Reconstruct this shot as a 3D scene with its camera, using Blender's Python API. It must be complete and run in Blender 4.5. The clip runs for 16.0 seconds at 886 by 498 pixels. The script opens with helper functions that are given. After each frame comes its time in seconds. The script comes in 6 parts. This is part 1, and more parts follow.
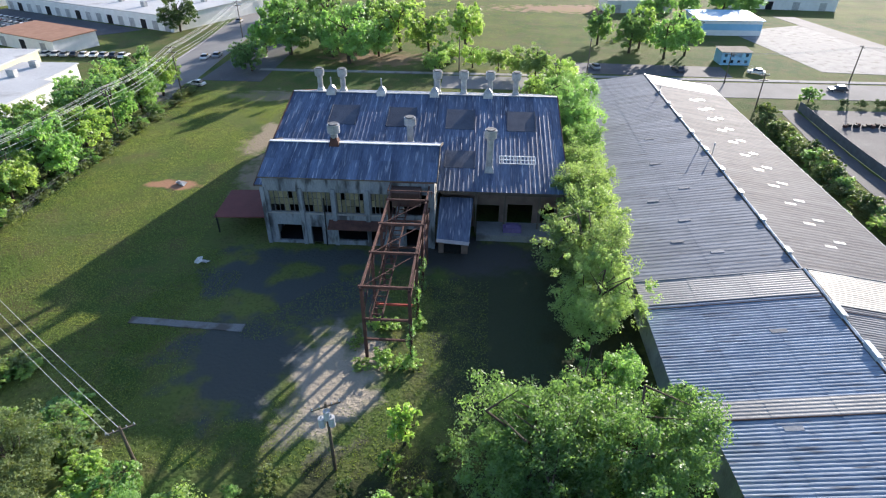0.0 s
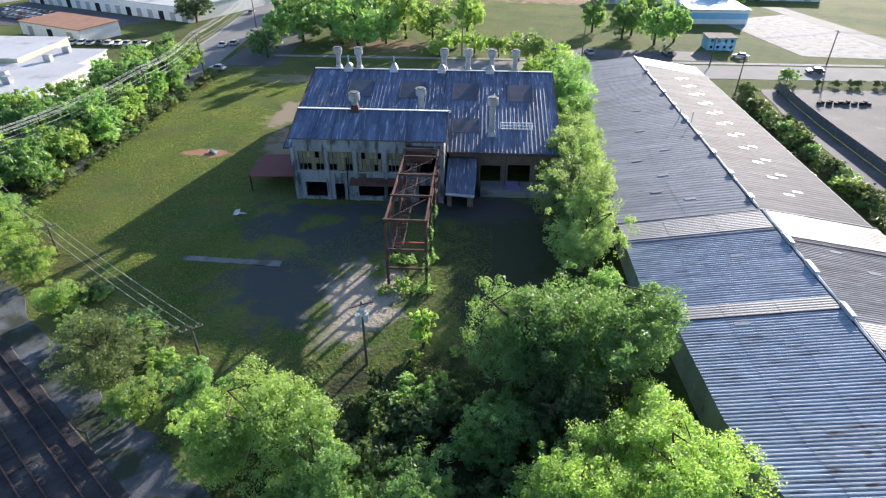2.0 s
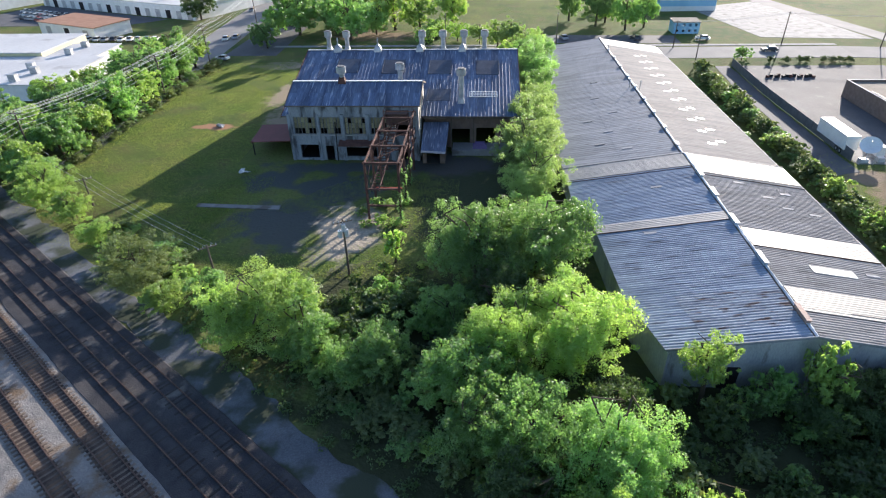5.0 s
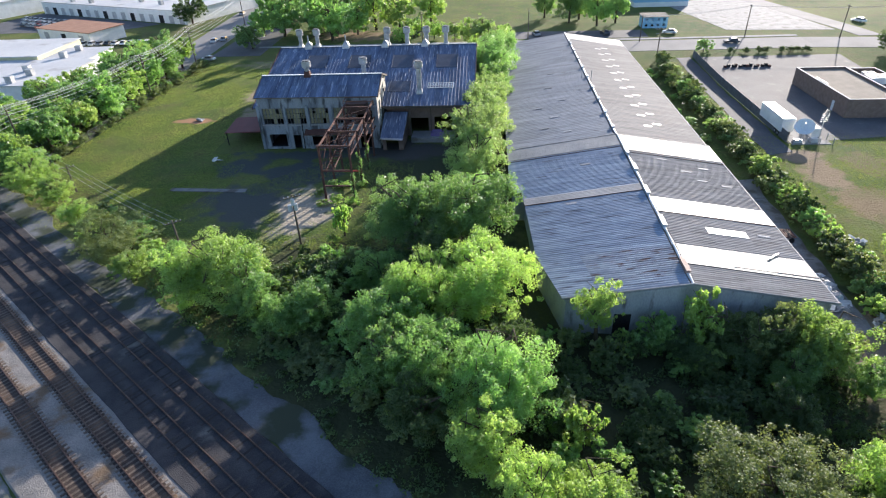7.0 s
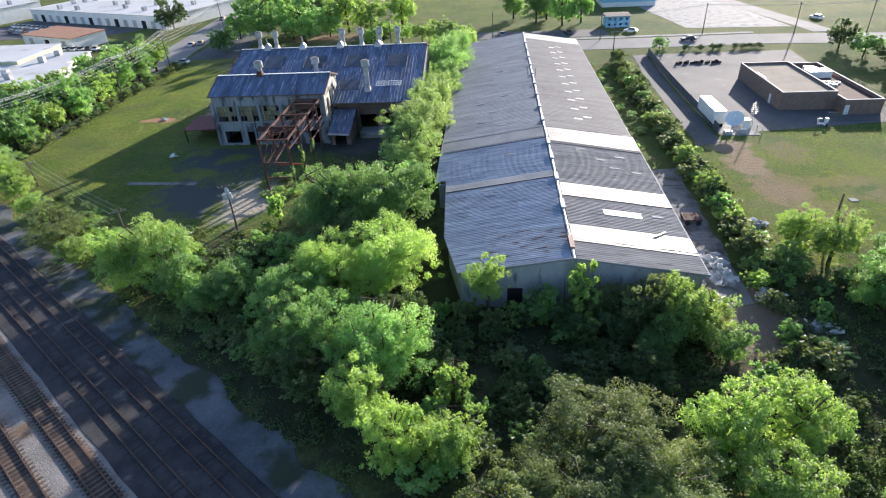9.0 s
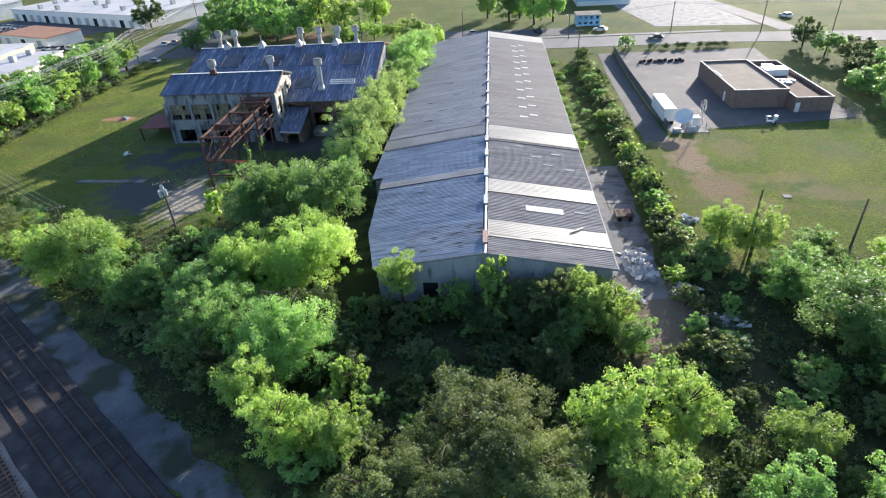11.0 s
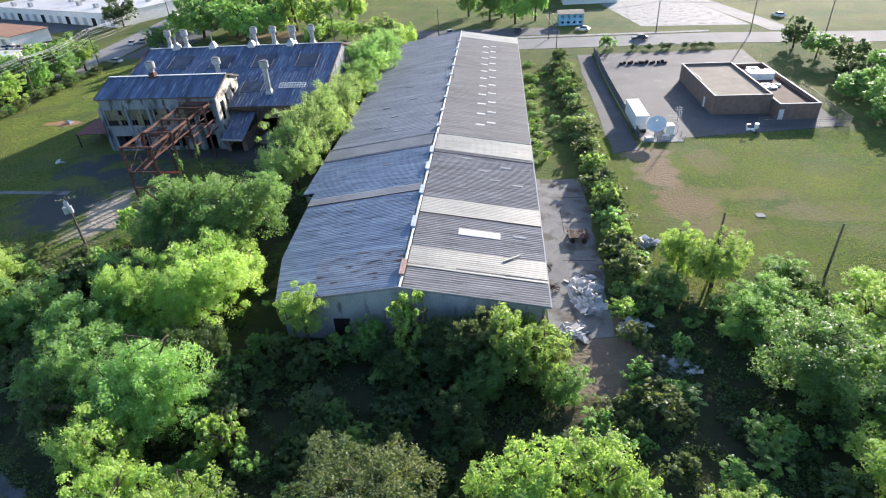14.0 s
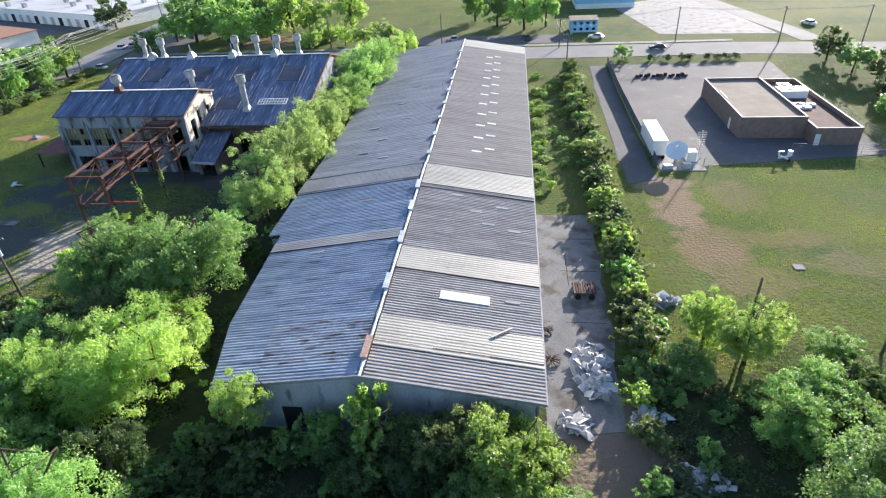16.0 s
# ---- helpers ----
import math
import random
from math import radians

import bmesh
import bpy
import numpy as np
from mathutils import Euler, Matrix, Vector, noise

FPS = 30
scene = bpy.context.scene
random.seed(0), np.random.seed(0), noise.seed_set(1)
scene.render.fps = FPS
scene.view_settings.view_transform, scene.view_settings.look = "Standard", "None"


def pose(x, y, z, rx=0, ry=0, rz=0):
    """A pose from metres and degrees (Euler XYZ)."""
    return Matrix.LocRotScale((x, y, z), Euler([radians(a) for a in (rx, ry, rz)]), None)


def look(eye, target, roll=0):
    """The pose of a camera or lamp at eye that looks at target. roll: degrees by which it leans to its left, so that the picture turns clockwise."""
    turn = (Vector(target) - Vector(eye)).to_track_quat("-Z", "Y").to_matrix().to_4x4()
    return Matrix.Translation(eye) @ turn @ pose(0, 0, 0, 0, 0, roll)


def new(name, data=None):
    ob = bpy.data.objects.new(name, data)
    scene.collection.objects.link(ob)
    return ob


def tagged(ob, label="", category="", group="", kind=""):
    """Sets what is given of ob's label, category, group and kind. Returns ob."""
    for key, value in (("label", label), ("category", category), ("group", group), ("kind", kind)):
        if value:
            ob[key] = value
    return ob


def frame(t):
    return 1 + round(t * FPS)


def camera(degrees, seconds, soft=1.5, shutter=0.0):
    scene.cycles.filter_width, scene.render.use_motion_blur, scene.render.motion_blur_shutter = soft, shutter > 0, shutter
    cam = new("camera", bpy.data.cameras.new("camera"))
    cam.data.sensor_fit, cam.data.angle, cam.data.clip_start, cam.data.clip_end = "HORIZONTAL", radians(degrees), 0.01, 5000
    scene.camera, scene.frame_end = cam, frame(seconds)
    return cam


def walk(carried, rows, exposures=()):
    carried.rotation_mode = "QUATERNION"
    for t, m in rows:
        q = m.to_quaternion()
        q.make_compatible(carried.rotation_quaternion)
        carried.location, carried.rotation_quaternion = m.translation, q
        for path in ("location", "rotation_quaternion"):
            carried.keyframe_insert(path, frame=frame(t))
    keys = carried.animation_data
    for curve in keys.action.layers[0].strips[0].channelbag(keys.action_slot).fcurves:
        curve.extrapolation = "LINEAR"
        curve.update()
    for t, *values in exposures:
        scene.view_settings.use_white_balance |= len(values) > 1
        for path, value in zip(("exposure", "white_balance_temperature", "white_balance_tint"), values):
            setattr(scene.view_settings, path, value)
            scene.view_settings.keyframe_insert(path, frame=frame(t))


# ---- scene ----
cam = camera(75.2, 16.0, soft=1.2)
PATH = [
    (0, (0.085, -0.211, 45.157), (-1.017, 16.603, 34.377), 0.20),
    (0.5, (-0.042, -3.315, 45.197), (-1.153, 13.498, 34.407), 0.10),
    (1, (-0.164, -6.493, 45.198), (-1.255, 10.312, 34.398), 0.10),
    (1.5, (-0.272, -9.720, 45.147), (-1.362, 7.065, 34.327), 0.10),
    (2, (-0.357, -12.994, 45.066), (-1.456, 3.780, 34.236), 0.00),
    (2.5, (-0.234, -16.179, 44.995), (-1.363, 0.593, 34.165), -0.20),
    (3, (0.181, -19.132, 44.939), (-0.968, -2.361, 34.099), -0.40),
    (3.5, (0.997, -21.896, 44.862), (-0.173, -5.107, 34.062), -0.70),
    (4, (2.229, -24.535, 44.826), (1.077, -7.725, 34.036), -0.90),
    (6.5, (12.527, -35.694, 44.990), (11.004, -18.880, 34.270), -2.30),
    (7, (15.348, -37.427, 44.978), (13.803, -20.594, 34.288), -2.60),
    (7.5, (18.350, -39.040, 44.971), (16.776, -22.199, 34.301), -2.90),
    (8, (21.397, -40.422, 44.983), (19.761, -23.565, 34.333), -3.10),
    (8.5, (24.458, -41.602, 45.014), (22.781, -24.738, 34.394), -3.30),
    (9, (27.459, -42.595, 45.024), (25.751, -25.713, 34.424), -3.40),
    (9.5, (30.397, -43.330, 44.985), (28.690, -26.458, 34.375), -3.40),
    (12, (41.472, -41.731, 44.115), (39.686, -24.884, 33.495), -3.60),
    (12.5, (43.113, -40.326, 43.770), (41.318, -23.490, 33.130), -3.60),
    (13, (44.463, -38.441, 43.406), (42.688, -21.593, 32.756), -3.70),
    (13.5, (45.658, -36.145, 43.066), (43.834, -19.321, 32.416), -3.60),
    (14, (46.621, -33.527, 42.793), (44.717, -16.708, 32.133), -3.50),
    (14.5, (47.411, -30.591, 42.604), (45.438, -13.797, 31.934), -3.50),
    (15, (48.019, -27.370, 42.475), (45.966, -10.582, 31.795), -3.40),
    (15.5, (48.477, -23.909, 42.419), (46.306, -7.140, 31.749), -3.40),
    (16, (48.744, -20.290, 42.356), (46.454, -3.539, 31.676), -3.40),
]
EXPOSURE = 1.19
walk(cam, [(t, look(eye, target, roll)) for t, eye, target, roll in PATH], [(0.0, EXPOSURE, 6050, 16), (9.5, EXPOSURE, 6050, 16), (16.0, EXPOSURE + 0.15, 6050, 16)])

# ---- world and sun: low morning sun ahead and to the right ----
SUN_AZ, SUN_EL = radians(27.4), radians(15.6)
world = bpy.data.worlds.new("sky")
scene.world = world
world.use_nodes = True
wt = world.node_tree
sky = wt.nodes.new("ShaderNodeTexSky")
sky.sky_type = "NISHITA"
sky.sun_disc = False
sky.sun_elevation, sky.sun_rotation = SUN_EL, SUN_AZ
sky.air_density, sky.dust_density, sky.ozone_density = 1.0, 1.0, 2.0
wt.links.new(sky.outputs[0], wt.nodes["Background"].inputs[0])
wt.nodes["Background"].inputs[1].default_value = 0.12
sun = new("sun", bpy.data.lights.new("sun", "SUN"))
sun.data.energy, sun.data.angle, sun.data.color = 5.0, radians(0.6), (1.0, 0.9, 0.74)
sun_way = Vector((math.sin(SUN_AZ) * math.cos(SUN_EL), math.cos(SUN_AZ) * math.cos(SUN_EL), math.sin(SUN_EL)))
sun.matrix_world = look(sun_way * 400, (0, 0, 0))


# ---- materials ----
def material(name, c1, c2, scale=0.6, fine=6.0, rough=0.85, metal=0.0, bump=0.3, rand=0.0, island=False, leaf=None, spec=0.3, spots=None, stretch=(1, 1, 1)):
    """Two tones mixed by a coarse and a fine noise; rand varies it from object to object; leaf is the light that shines through; spots: (colour, scale, cover)."""
    m = bpy.data.materials.new(name)
    m.use_nodes = True
    nt = m.node_tree
    nd, ln = nt.nodes, nt.links
    b = nd["Principled BSDF"]
    tc = nd.new("ShaderNodeTexCoord")
    mp = nd.new("ShaderNodeMapping")
    mp.inputs["Scale"].default_value = stretch
    ln.new(tc.outputs["Object"], mp.inputs[0])
    n1, n2 = nd.new("ShaderNodeTexNoise"), nd.new("ShaderNodeTexNoise")
    for n, s in ((n1, scale), (n2, fine)):
        n.inputs["Scale"].default_value = s
        n.inputs["Detail"].default_value = 5
        ln.new(mp.outputs[0], n.inputs["Vector"])
    add = nd.new("ShaderNodeMath")
    add.operation = "MULTIPLY_ADD"
    ln.new(n2.outputs[0], add.inputs[0])
    add.inputs[1].default_value = 0.7
    ln.new(n1.outputs[0], add.inputs[2])
    ramp = nd.new("ShaderNodeMapRange")
    ramp.inputs["From Min"].default_value, ramp.inputs["From Max"].default_value = 0.62, 1.08
    ln.new(add.outputs[0], ramp.inputs[0])
    mix = nd.new("ShaderNodeMix")
    mix.data_type = "RGBA"
    mix.inputs["A"].default_value, mix.inputs["B"].default_value = (*c1, 1), (*c2, 1)
    ln.new(ramp.outputs[0], mix.inputs["Factor"])
    colour = mix.outputs["Result"]
    if spots:
        ns = nd.new("ShaderNodeTexNoise")
        ns.inputs["Scale"].default_value, ns.inputs["Detail"].default_value = spots[1], 6
        ln.new(mp.outputs[0], ns.inputs["Vector"])
        rs = nd.new("ShaderNodeMapRange")
        rs.inputs["From Min"].default_value, rs.inputs["From Max"].default_value = 1 - spots[2], 1 - spots[2] + 0.12
        ln.new(ns.outputs[0], rs.inputs[0])
        ms = nd.new("ShaderNodeMix")
        ms.data_type = "RGBA"
        ln.new(rs.outputs[0], ms.inputs["Factor"])
        ln.new(colour, ms.inputs["A"])
        ms.inputs["B"].default_value = (*spots[0], 1)
        colour = ms.outputs["Result"]
    if rand:
        info = nd.new("ShaderNodeNewGeometry" if island else "ShaderNodeObjectInfo")
        mr = nd.new("ShaderNodeMapRange")
        mr.inputs["To Min"].default_value, mr.inputs["To Max"].default_value = 1 - rand, 1 + rand
        ln.new(info.outputs["Random Per Island" if island else "Random"], mr.inputs[0])
        hs = nd.new("ShaderNodeHueSaturation")
        ln.new(mr.outputs[0], hs.inputs["Value"])
        ln.new(colour, hs.inputs["Color"])
        colour = hs.outputs[0]
    ln.new(colour, b.inputs["Base Color"])
    b.inputs["Roughness"].default_value, b.inputs["Metallic"].default_value = rough, metal
    b.inputs["Specular IOR Level"].default_value = spec
    if bump:
        bp = nd.new("ShaderNodeBump")
        bp.inputs["Strength"].default_value = bump
        bp.inputs["Distance"].default_value = 0.1
        ln.new(n2.outputs[0], bp.inputs["Height"])
        ln.new(bp.outputs[0], b.inputs["Normal"])
    if leaf:
        tr = nd.new("ShaderNodeBsdfTranslucent")
        hue = nd.new("ShaderNodeMix")
        hue.data_type, hue.blend_type = "RGBA", "MULTIPLY"
        hue.inputs["Factor"].default_value = 1.0
        ln.new(colour, hue.inputs["A"])
        hue.inputs["B"].default_value = (*leaf, 1)
        ln.new(hue.outputs["Result"], tr.inputs[0])
        ad = nd.new("ShaderNodeAddShader")
        ln.new(b.outputs[0], ad.inputs[0])
        ln.new(tr.outputs[0], ad.inputs[1])
        ln.new(ad.outputs[0], nd["Material Output"].inputs[0])
    return m


LEAF_SHINE = (1.85, 1.9, 1.05)
M = dict(
    leaf=material("leaf_green", (0.060, 0.116, 0.043), (0.120, 0.185, 0.068), 0.5, 3, 0.5, bump=0, rand=0.25, leaf=LEAF_SHINE),
    leaf_light=material("leaf_yellow_green", (0.090, 0.143, 0.044), (0.165, 0.217, 0.068), 0.5, 3, 0.5, bump=0, rand=0.2, leaf=LEAF_SHINE),
    leaf_pale=material("leaf_pale", (0.09, 0.135, 0.055), (0.15, 0.195, 0.085), 0.5, 3, 0.55, bump=0, rand=0.2, leaf=LEAF_SHINE),
    leaf_olive=material("leaf_olive", (0.052, 0.086, 0.036), (0.105, 0.138, 0.055), 0.5, 3, 0.6, bump=0, rand=0.2, leaf=(1.5, 1.3, 0.7)),
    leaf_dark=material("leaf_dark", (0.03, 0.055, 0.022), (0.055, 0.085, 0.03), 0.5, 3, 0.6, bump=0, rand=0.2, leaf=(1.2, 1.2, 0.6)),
    bark=material("bark", (0.06, 0.045, 0.03), (0.11, 0.085, 0.06), 1.5, 12, 0.9, bump=0.5),
    # slope light is in these tints: west sheets sky-blue, east sheets sun-warm
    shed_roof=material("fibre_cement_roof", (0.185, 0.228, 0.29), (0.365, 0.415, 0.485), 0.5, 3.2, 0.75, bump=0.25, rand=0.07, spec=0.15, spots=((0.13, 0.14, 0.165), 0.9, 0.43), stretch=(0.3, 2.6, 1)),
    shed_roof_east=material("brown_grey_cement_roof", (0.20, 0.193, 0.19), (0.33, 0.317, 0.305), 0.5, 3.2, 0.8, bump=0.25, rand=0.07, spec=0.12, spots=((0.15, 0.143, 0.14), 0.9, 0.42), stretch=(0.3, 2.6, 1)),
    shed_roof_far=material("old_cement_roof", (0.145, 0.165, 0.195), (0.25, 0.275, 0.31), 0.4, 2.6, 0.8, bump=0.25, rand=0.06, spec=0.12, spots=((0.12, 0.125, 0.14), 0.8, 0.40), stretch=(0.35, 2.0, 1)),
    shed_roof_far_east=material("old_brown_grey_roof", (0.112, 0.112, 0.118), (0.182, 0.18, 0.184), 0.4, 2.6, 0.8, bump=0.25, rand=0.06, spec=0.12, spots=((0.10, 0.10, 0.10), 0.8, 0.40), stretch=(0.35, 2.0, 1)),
    roof_pale=material("cream_roof_sheet", (0.28, 0.272, 0.235), (0.38, 0.368, 0.32), 0.4, 3, 0.46, bump=0.12, rand=0.04, spec=0.42, spots=((0.19, 0.18, 0.155), 0.7, 0.38), stretch=(0.4, 2.0, 1)),
    roof_rusty=material("rust_stained_roof_sheet", (0.20, 0.23, 0.275), (0.38, 0.41, 0.45), 0.5, 3.2, 0.8, bump=0.25, rand=0.07, spec=0.15, spots=((0.125, 0.085, 0.075), 1.1, 0.46), stretch=(0.5, 1.8, 1)),
    roof_tan=material("tan_roof_sheet", (0.215, 0.22, 0.225), (0.31, 0.31, 0.305), 0.3, 3, 0.6, bump=0.15, rand=0.06, spec=0.2),
    roof_patch=material("faded_roof_patch", (0.20, 0.215, 0.235), (0.29, 0.30, 0.315), 0.6, 4, 0.75, bump=0.15, rand=0.15, spec=0.15),
    ridge=material("ridge_cap", (0.30, 0.37, 0.45), (0.50, 0.54, 0.58), 0.9, 5, 0.5, bump=0.2, rand=0.14, spec=0.4, spots=((0.17, 0.17, 0.175), 1.0, 0.40)),
    vent_rust=material("pink_rusted_sheet", (0.20, 0.125, 0.105), (0.36, 0.26, 0.22), 0.9, 5, 0.7, bump=0.2, rand=0.2, spots=((0.42, 0.42, 0.42), 1.3, 0.40)),
    skylight=material("clouded_skylight", (0.46, 0.46, 0.44), (0.62, 0.61, 0.58), 0.8, 4, 0.35, bump=0.1, rand=0.12, spec=0.5),
    # the navy base has the sky's blue reflection mixed into its colour
    metal_roof=material("weathered_sky_tinted_metal_roof", (0.04, 0.06, 0.115), (0.125, 0.17, 0.26), 0.3, 3.0, 0.6, 0.0, bump=0.3, rand=0.2, spec=0.3, spots=((0.33, 0.37, 0.44), 1.0, 0.425), stretch=(3.4, 0.3, 0.3)),
    rust=material("rusted_steel", (0.06, 0.033, 0.027), (0.14, 0.065, 0.05), 0.9, 8, 0.85, 0.0, bump=0.4, rand=0.2),
    red_steel=material("red_painted_steel", (0.33, 0.05, 0.035), (0.42, 0.09, 0.06), 0.9, 8, 0.7, bump=0.2),
    galv=material("galvanised_duct", (0.30, 0.31, 0.32), (0.52, 0.52, 0.52), 1.0, 6, 0.45, 0.35, bump=0.2, rand=0.12, spots=((0.25, 0.13, 0.08), 1.4, 0.33)),
    # both renders: bluish grey base stands for wall shade, dark spots are grime
    stucco=material("grimy_shade_blue_render", (0.27, 0.29, 0.31), (0.42, 0.44, 0.45), 0.4, 5, 0.9, bump=0.25, spots=((0.16, 0.16, 0.15), 0.7, 0.40), stretch=(1.4, 1.4, 0.5)),
    stucco_grimy=material("grimy_dark_shade_blue_render", (0.16, 0.18, 0.205), (0.29, 0.31, 0.33), 0.4, 5, 0.9, bump=0.25, spots=((0.07, 0.075, 0.08), 0.6, 0.49), stretch=(1.4, 1.4, 0.4)),
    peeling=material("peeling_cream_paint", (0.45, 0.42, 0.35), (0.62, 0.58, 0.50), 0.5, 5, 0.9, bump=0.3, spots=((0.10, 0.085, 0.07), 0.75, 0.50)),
    concrete=material("concrete", (0.22, 0.22, 0.215), (0.33, 0.325, 0.315), 0.35, 5, 0.9, bump=0.25, spots=((0.17, 0.16, 0.15), 0.4, 0.45)),
    asphalt=material("asphalt", (0.085, 0.085, 0.09), (0.125, 0.125, 0.13), 0.15, 3, 0.85, bump=0.2, spots=((0.17, 0.165, 0.16), 0.3, 0.38)),
    road=material("worn_road", (0.19, 0.185, 0.18), (0.25, 0.245, 0.235), 0.12, 3, 0.9, bump=0.15),
    # the dark bluish tone of the access road carries the tree shade
    road_gravel=material("worn_shaded_road_gravel", (0.075, 0.08, 0.09), (0.16, 0.168, 0.182), 0.22, 8, 0.95, bump=0.5, spots=((0.045, 0.055, 0.034), 0.25, 0.53)),
    gravel=material("grey_gravel", (0.14, 0.145, 0.155), (0.23, 0.235, 0.245), 0.3, 8, 0.95, bump=0.5, spots=((0.075, 0.09, 0.045), 0.3, 0.52)),
    ballast=material("track_ballast", (0.15, 0.143, 0.136), (0.28, 0.258, 0.235), 0.5, 9, 0.95, bump=0.8, spots=((0.16, 0.11, 0.07), 0.35, 0.45)),
    # dark tone paints tree shade, pale spots paint sun falling between the trees
    ballast_dark=material("dappled_dark_ballast", (0.03, 0.03, 0.035), (0.075, 0.07, 0.07), 0.5, 9, 0.95, bump=0.8, spots=((0.19, 0.175, 0.15), 0.3, 0.36)),
    track_dirt=material("oily_track_dirt", (0.04, 0.03, 0.026), (0.085, 0.06, 0.048), 0.5, 8, 0.95, bump=0.5, spots=((0.17, 0.11, 0.07), 0.25, 0.42)),
    tie_dark=material("dark_tie", (0.035, 0.032, 0.03), (0.07, 0.062, 0.058), 1.2, 9, 0.95, bump=0.4, rand=0.3),
    tie=material("wooden_tie", (0.09, 0.07, 0.055), (0.19, 0.15, 0.12), 1.2, 9, 0.9, bump=0.4, rand=0.3),
    rail=material("steel_rail", (0.10, 0.06, 0.045), (0.20, 0.13, 0.10), 1.0, 6, 0.5, 0.5, bump=0.1),
    brick=material("brown_brick_wall", (0.17, 0.12, 0.095), (0.25, 0.18, 0.145), 1.2, 14, 0.9, bump=0.4),
    gravel_roof=material("gravel_roof", (0.22, 0.19, 0.15), (0.30, 0.26, 0.21), 0.4, 8, 0.95, bump=0.4),
    dark_roof=material("brown_flat_roof", (0.075, 0.045, 0.035), (0.12, 0.075, 0.06), 0.4, 6, 0.9, bump=0.2),
    white=material("white_painted_metal", (0.68, 0.68, 0.66), (0.80, 0.80, 0.78), 0.6, 5, 0.5, bump=0.1, spec=0.5),
    white_roof=material("white_membrane_roof", (0.46, 0.46, 0.46), (0.58, 0.58, 0.57), 0.08, 2, 0.7, bump=0.1, spots=((0.38, 0.37, 0.36), 0.15, 0.4)),
    yellow=material("pale_yellow_siding", (0.58, 0.55, 0.33), (0.68, 0.65, 0.42), 0.3, 4, 0.7, bump=0.1),
    blue=material("blue_siding", (0.22, 0.45, 0.62), (0.32, 0.55, 0.72), 0.3, 4, 0.6, bump=0.1),
    terracotta=material("terracotta_roof", (0.30, 0.16, 0.10), (0.40, 0.22, 0.14), 0.4, 6, 0.8, bump=0.2),
    red_roof=material("red_metal_roof", (0.12, 0.026, 0.024), (0.17, 0.04, 0.036), 0.5, 6, 0.6, bump=0.15),
    dark=material("dark_interior", (0.012, 0.012, 0.014), (0.025, 0.024, 0.024), 0.6, 4, 0.9, bump=0),
    amber=material("grimy_amber_glass", (0.13, 0.12, 0.07), (0.23, 0.205, 0.12), 0.6, 5, 0.4, bump=0.1, rand=0.35, spec=0.5),
    wood=material("grey_wooden_pole", (0.10, 0.08, 0.06), (0.18, 0.15, 0.12), 0.8, 9, 0.9, bump=0.4, rand=0.2),
    wire=material("cable", (0.42, 0.42, 0.43), (0.55, 0.55, 0.56), 1, 4, 0.6, bump=0),
    ceramic=material("grey_transformer", (0.42, 0.43, 0.44), (0.55, 0.56, 0.57), 1, 5, 0.45, bump=0, spec=0.5),
    fence=material("grey_fence_mesh", (0.12, 0.125, 0.13), (0.2, 0.205, 0.21), 1, 6, 0.7, 0.3, bump=0.1),
    rubber=material("black_rubber", (0.015, 0.015, 0.015), (0.035, 0.035, 0.035), 2, 6, 0.8, bump=0.1),
    glass=material("tinted_car_glass", (0.02, 0.022, 0.025), (0.03, 0.032, 0.035), 1, 4, 0.1, bump=0, spec=0.6),
    debris=material("pale_debris", (0.40, 0.39, 0.38), (0.62, 0.61, 0.60), 0.8, 5, 0.8, bump=0.2, rand=0.45),
    purple=material("faded_purple_tarp", (0.16, 0.12, 0.26), (0.24, 0.18, 0.36), 0.8, 5, 0.8, bump=0.2),
    grass=material("rough_grass", (0.06, 0.098, 0.028), (0.12, 0.14, 0.046), 0.12, 3, 0.8, bump=0, leaf=(1.75, 1.7, 0.95)),
    # spots are stains; the darker base also includes shade from hedge and trees
    drive=material("stained_shade_dark_concrete", (0.15, 0.15, 0.15), (0.25, 0.25, 0.245), 0.3, 5, 0.9, bump=0.3, spots=((0.11, 0.10, 0.085), 0.35, 0.5)),
    coping=material("grey_white_coping", (0.30, 0.30, 0.31), (0.40, 0.40, 0.40), 0.6, 5, 0.75, bump=0.1),
    boarded=material("boarded_roof_light", (0.045, 0.055, 0.08), (0.085, 0.10, 0.13), 0.5, 5, 0.7, bump=0.2, rand=0.2),
    soil=material("dark_soil", (0.045, 0.04, 0.03), (0.09, 0.075, 0.05), 0.4, 6, 0.95, bump=0.4),
    paint=material("white_line_paint", (0.6, 0.6, 0.58), (0.72, 0.72, 0.7), 1, 6, 0.8, bump=0),
)
CAR_PAINT = [material("car_paint", c, tuple(v * 1.05 for v in c), 1, 3, 0.3, 0.1, bump=0, spec=0.6) for c in ((0.75, 0.75, 0.74), (0.05, 0.055, 0.065), (0.35, 0.36, 0.38), (0.12, 0.16, 0.26), (0.35, 0.06, 0.05))]


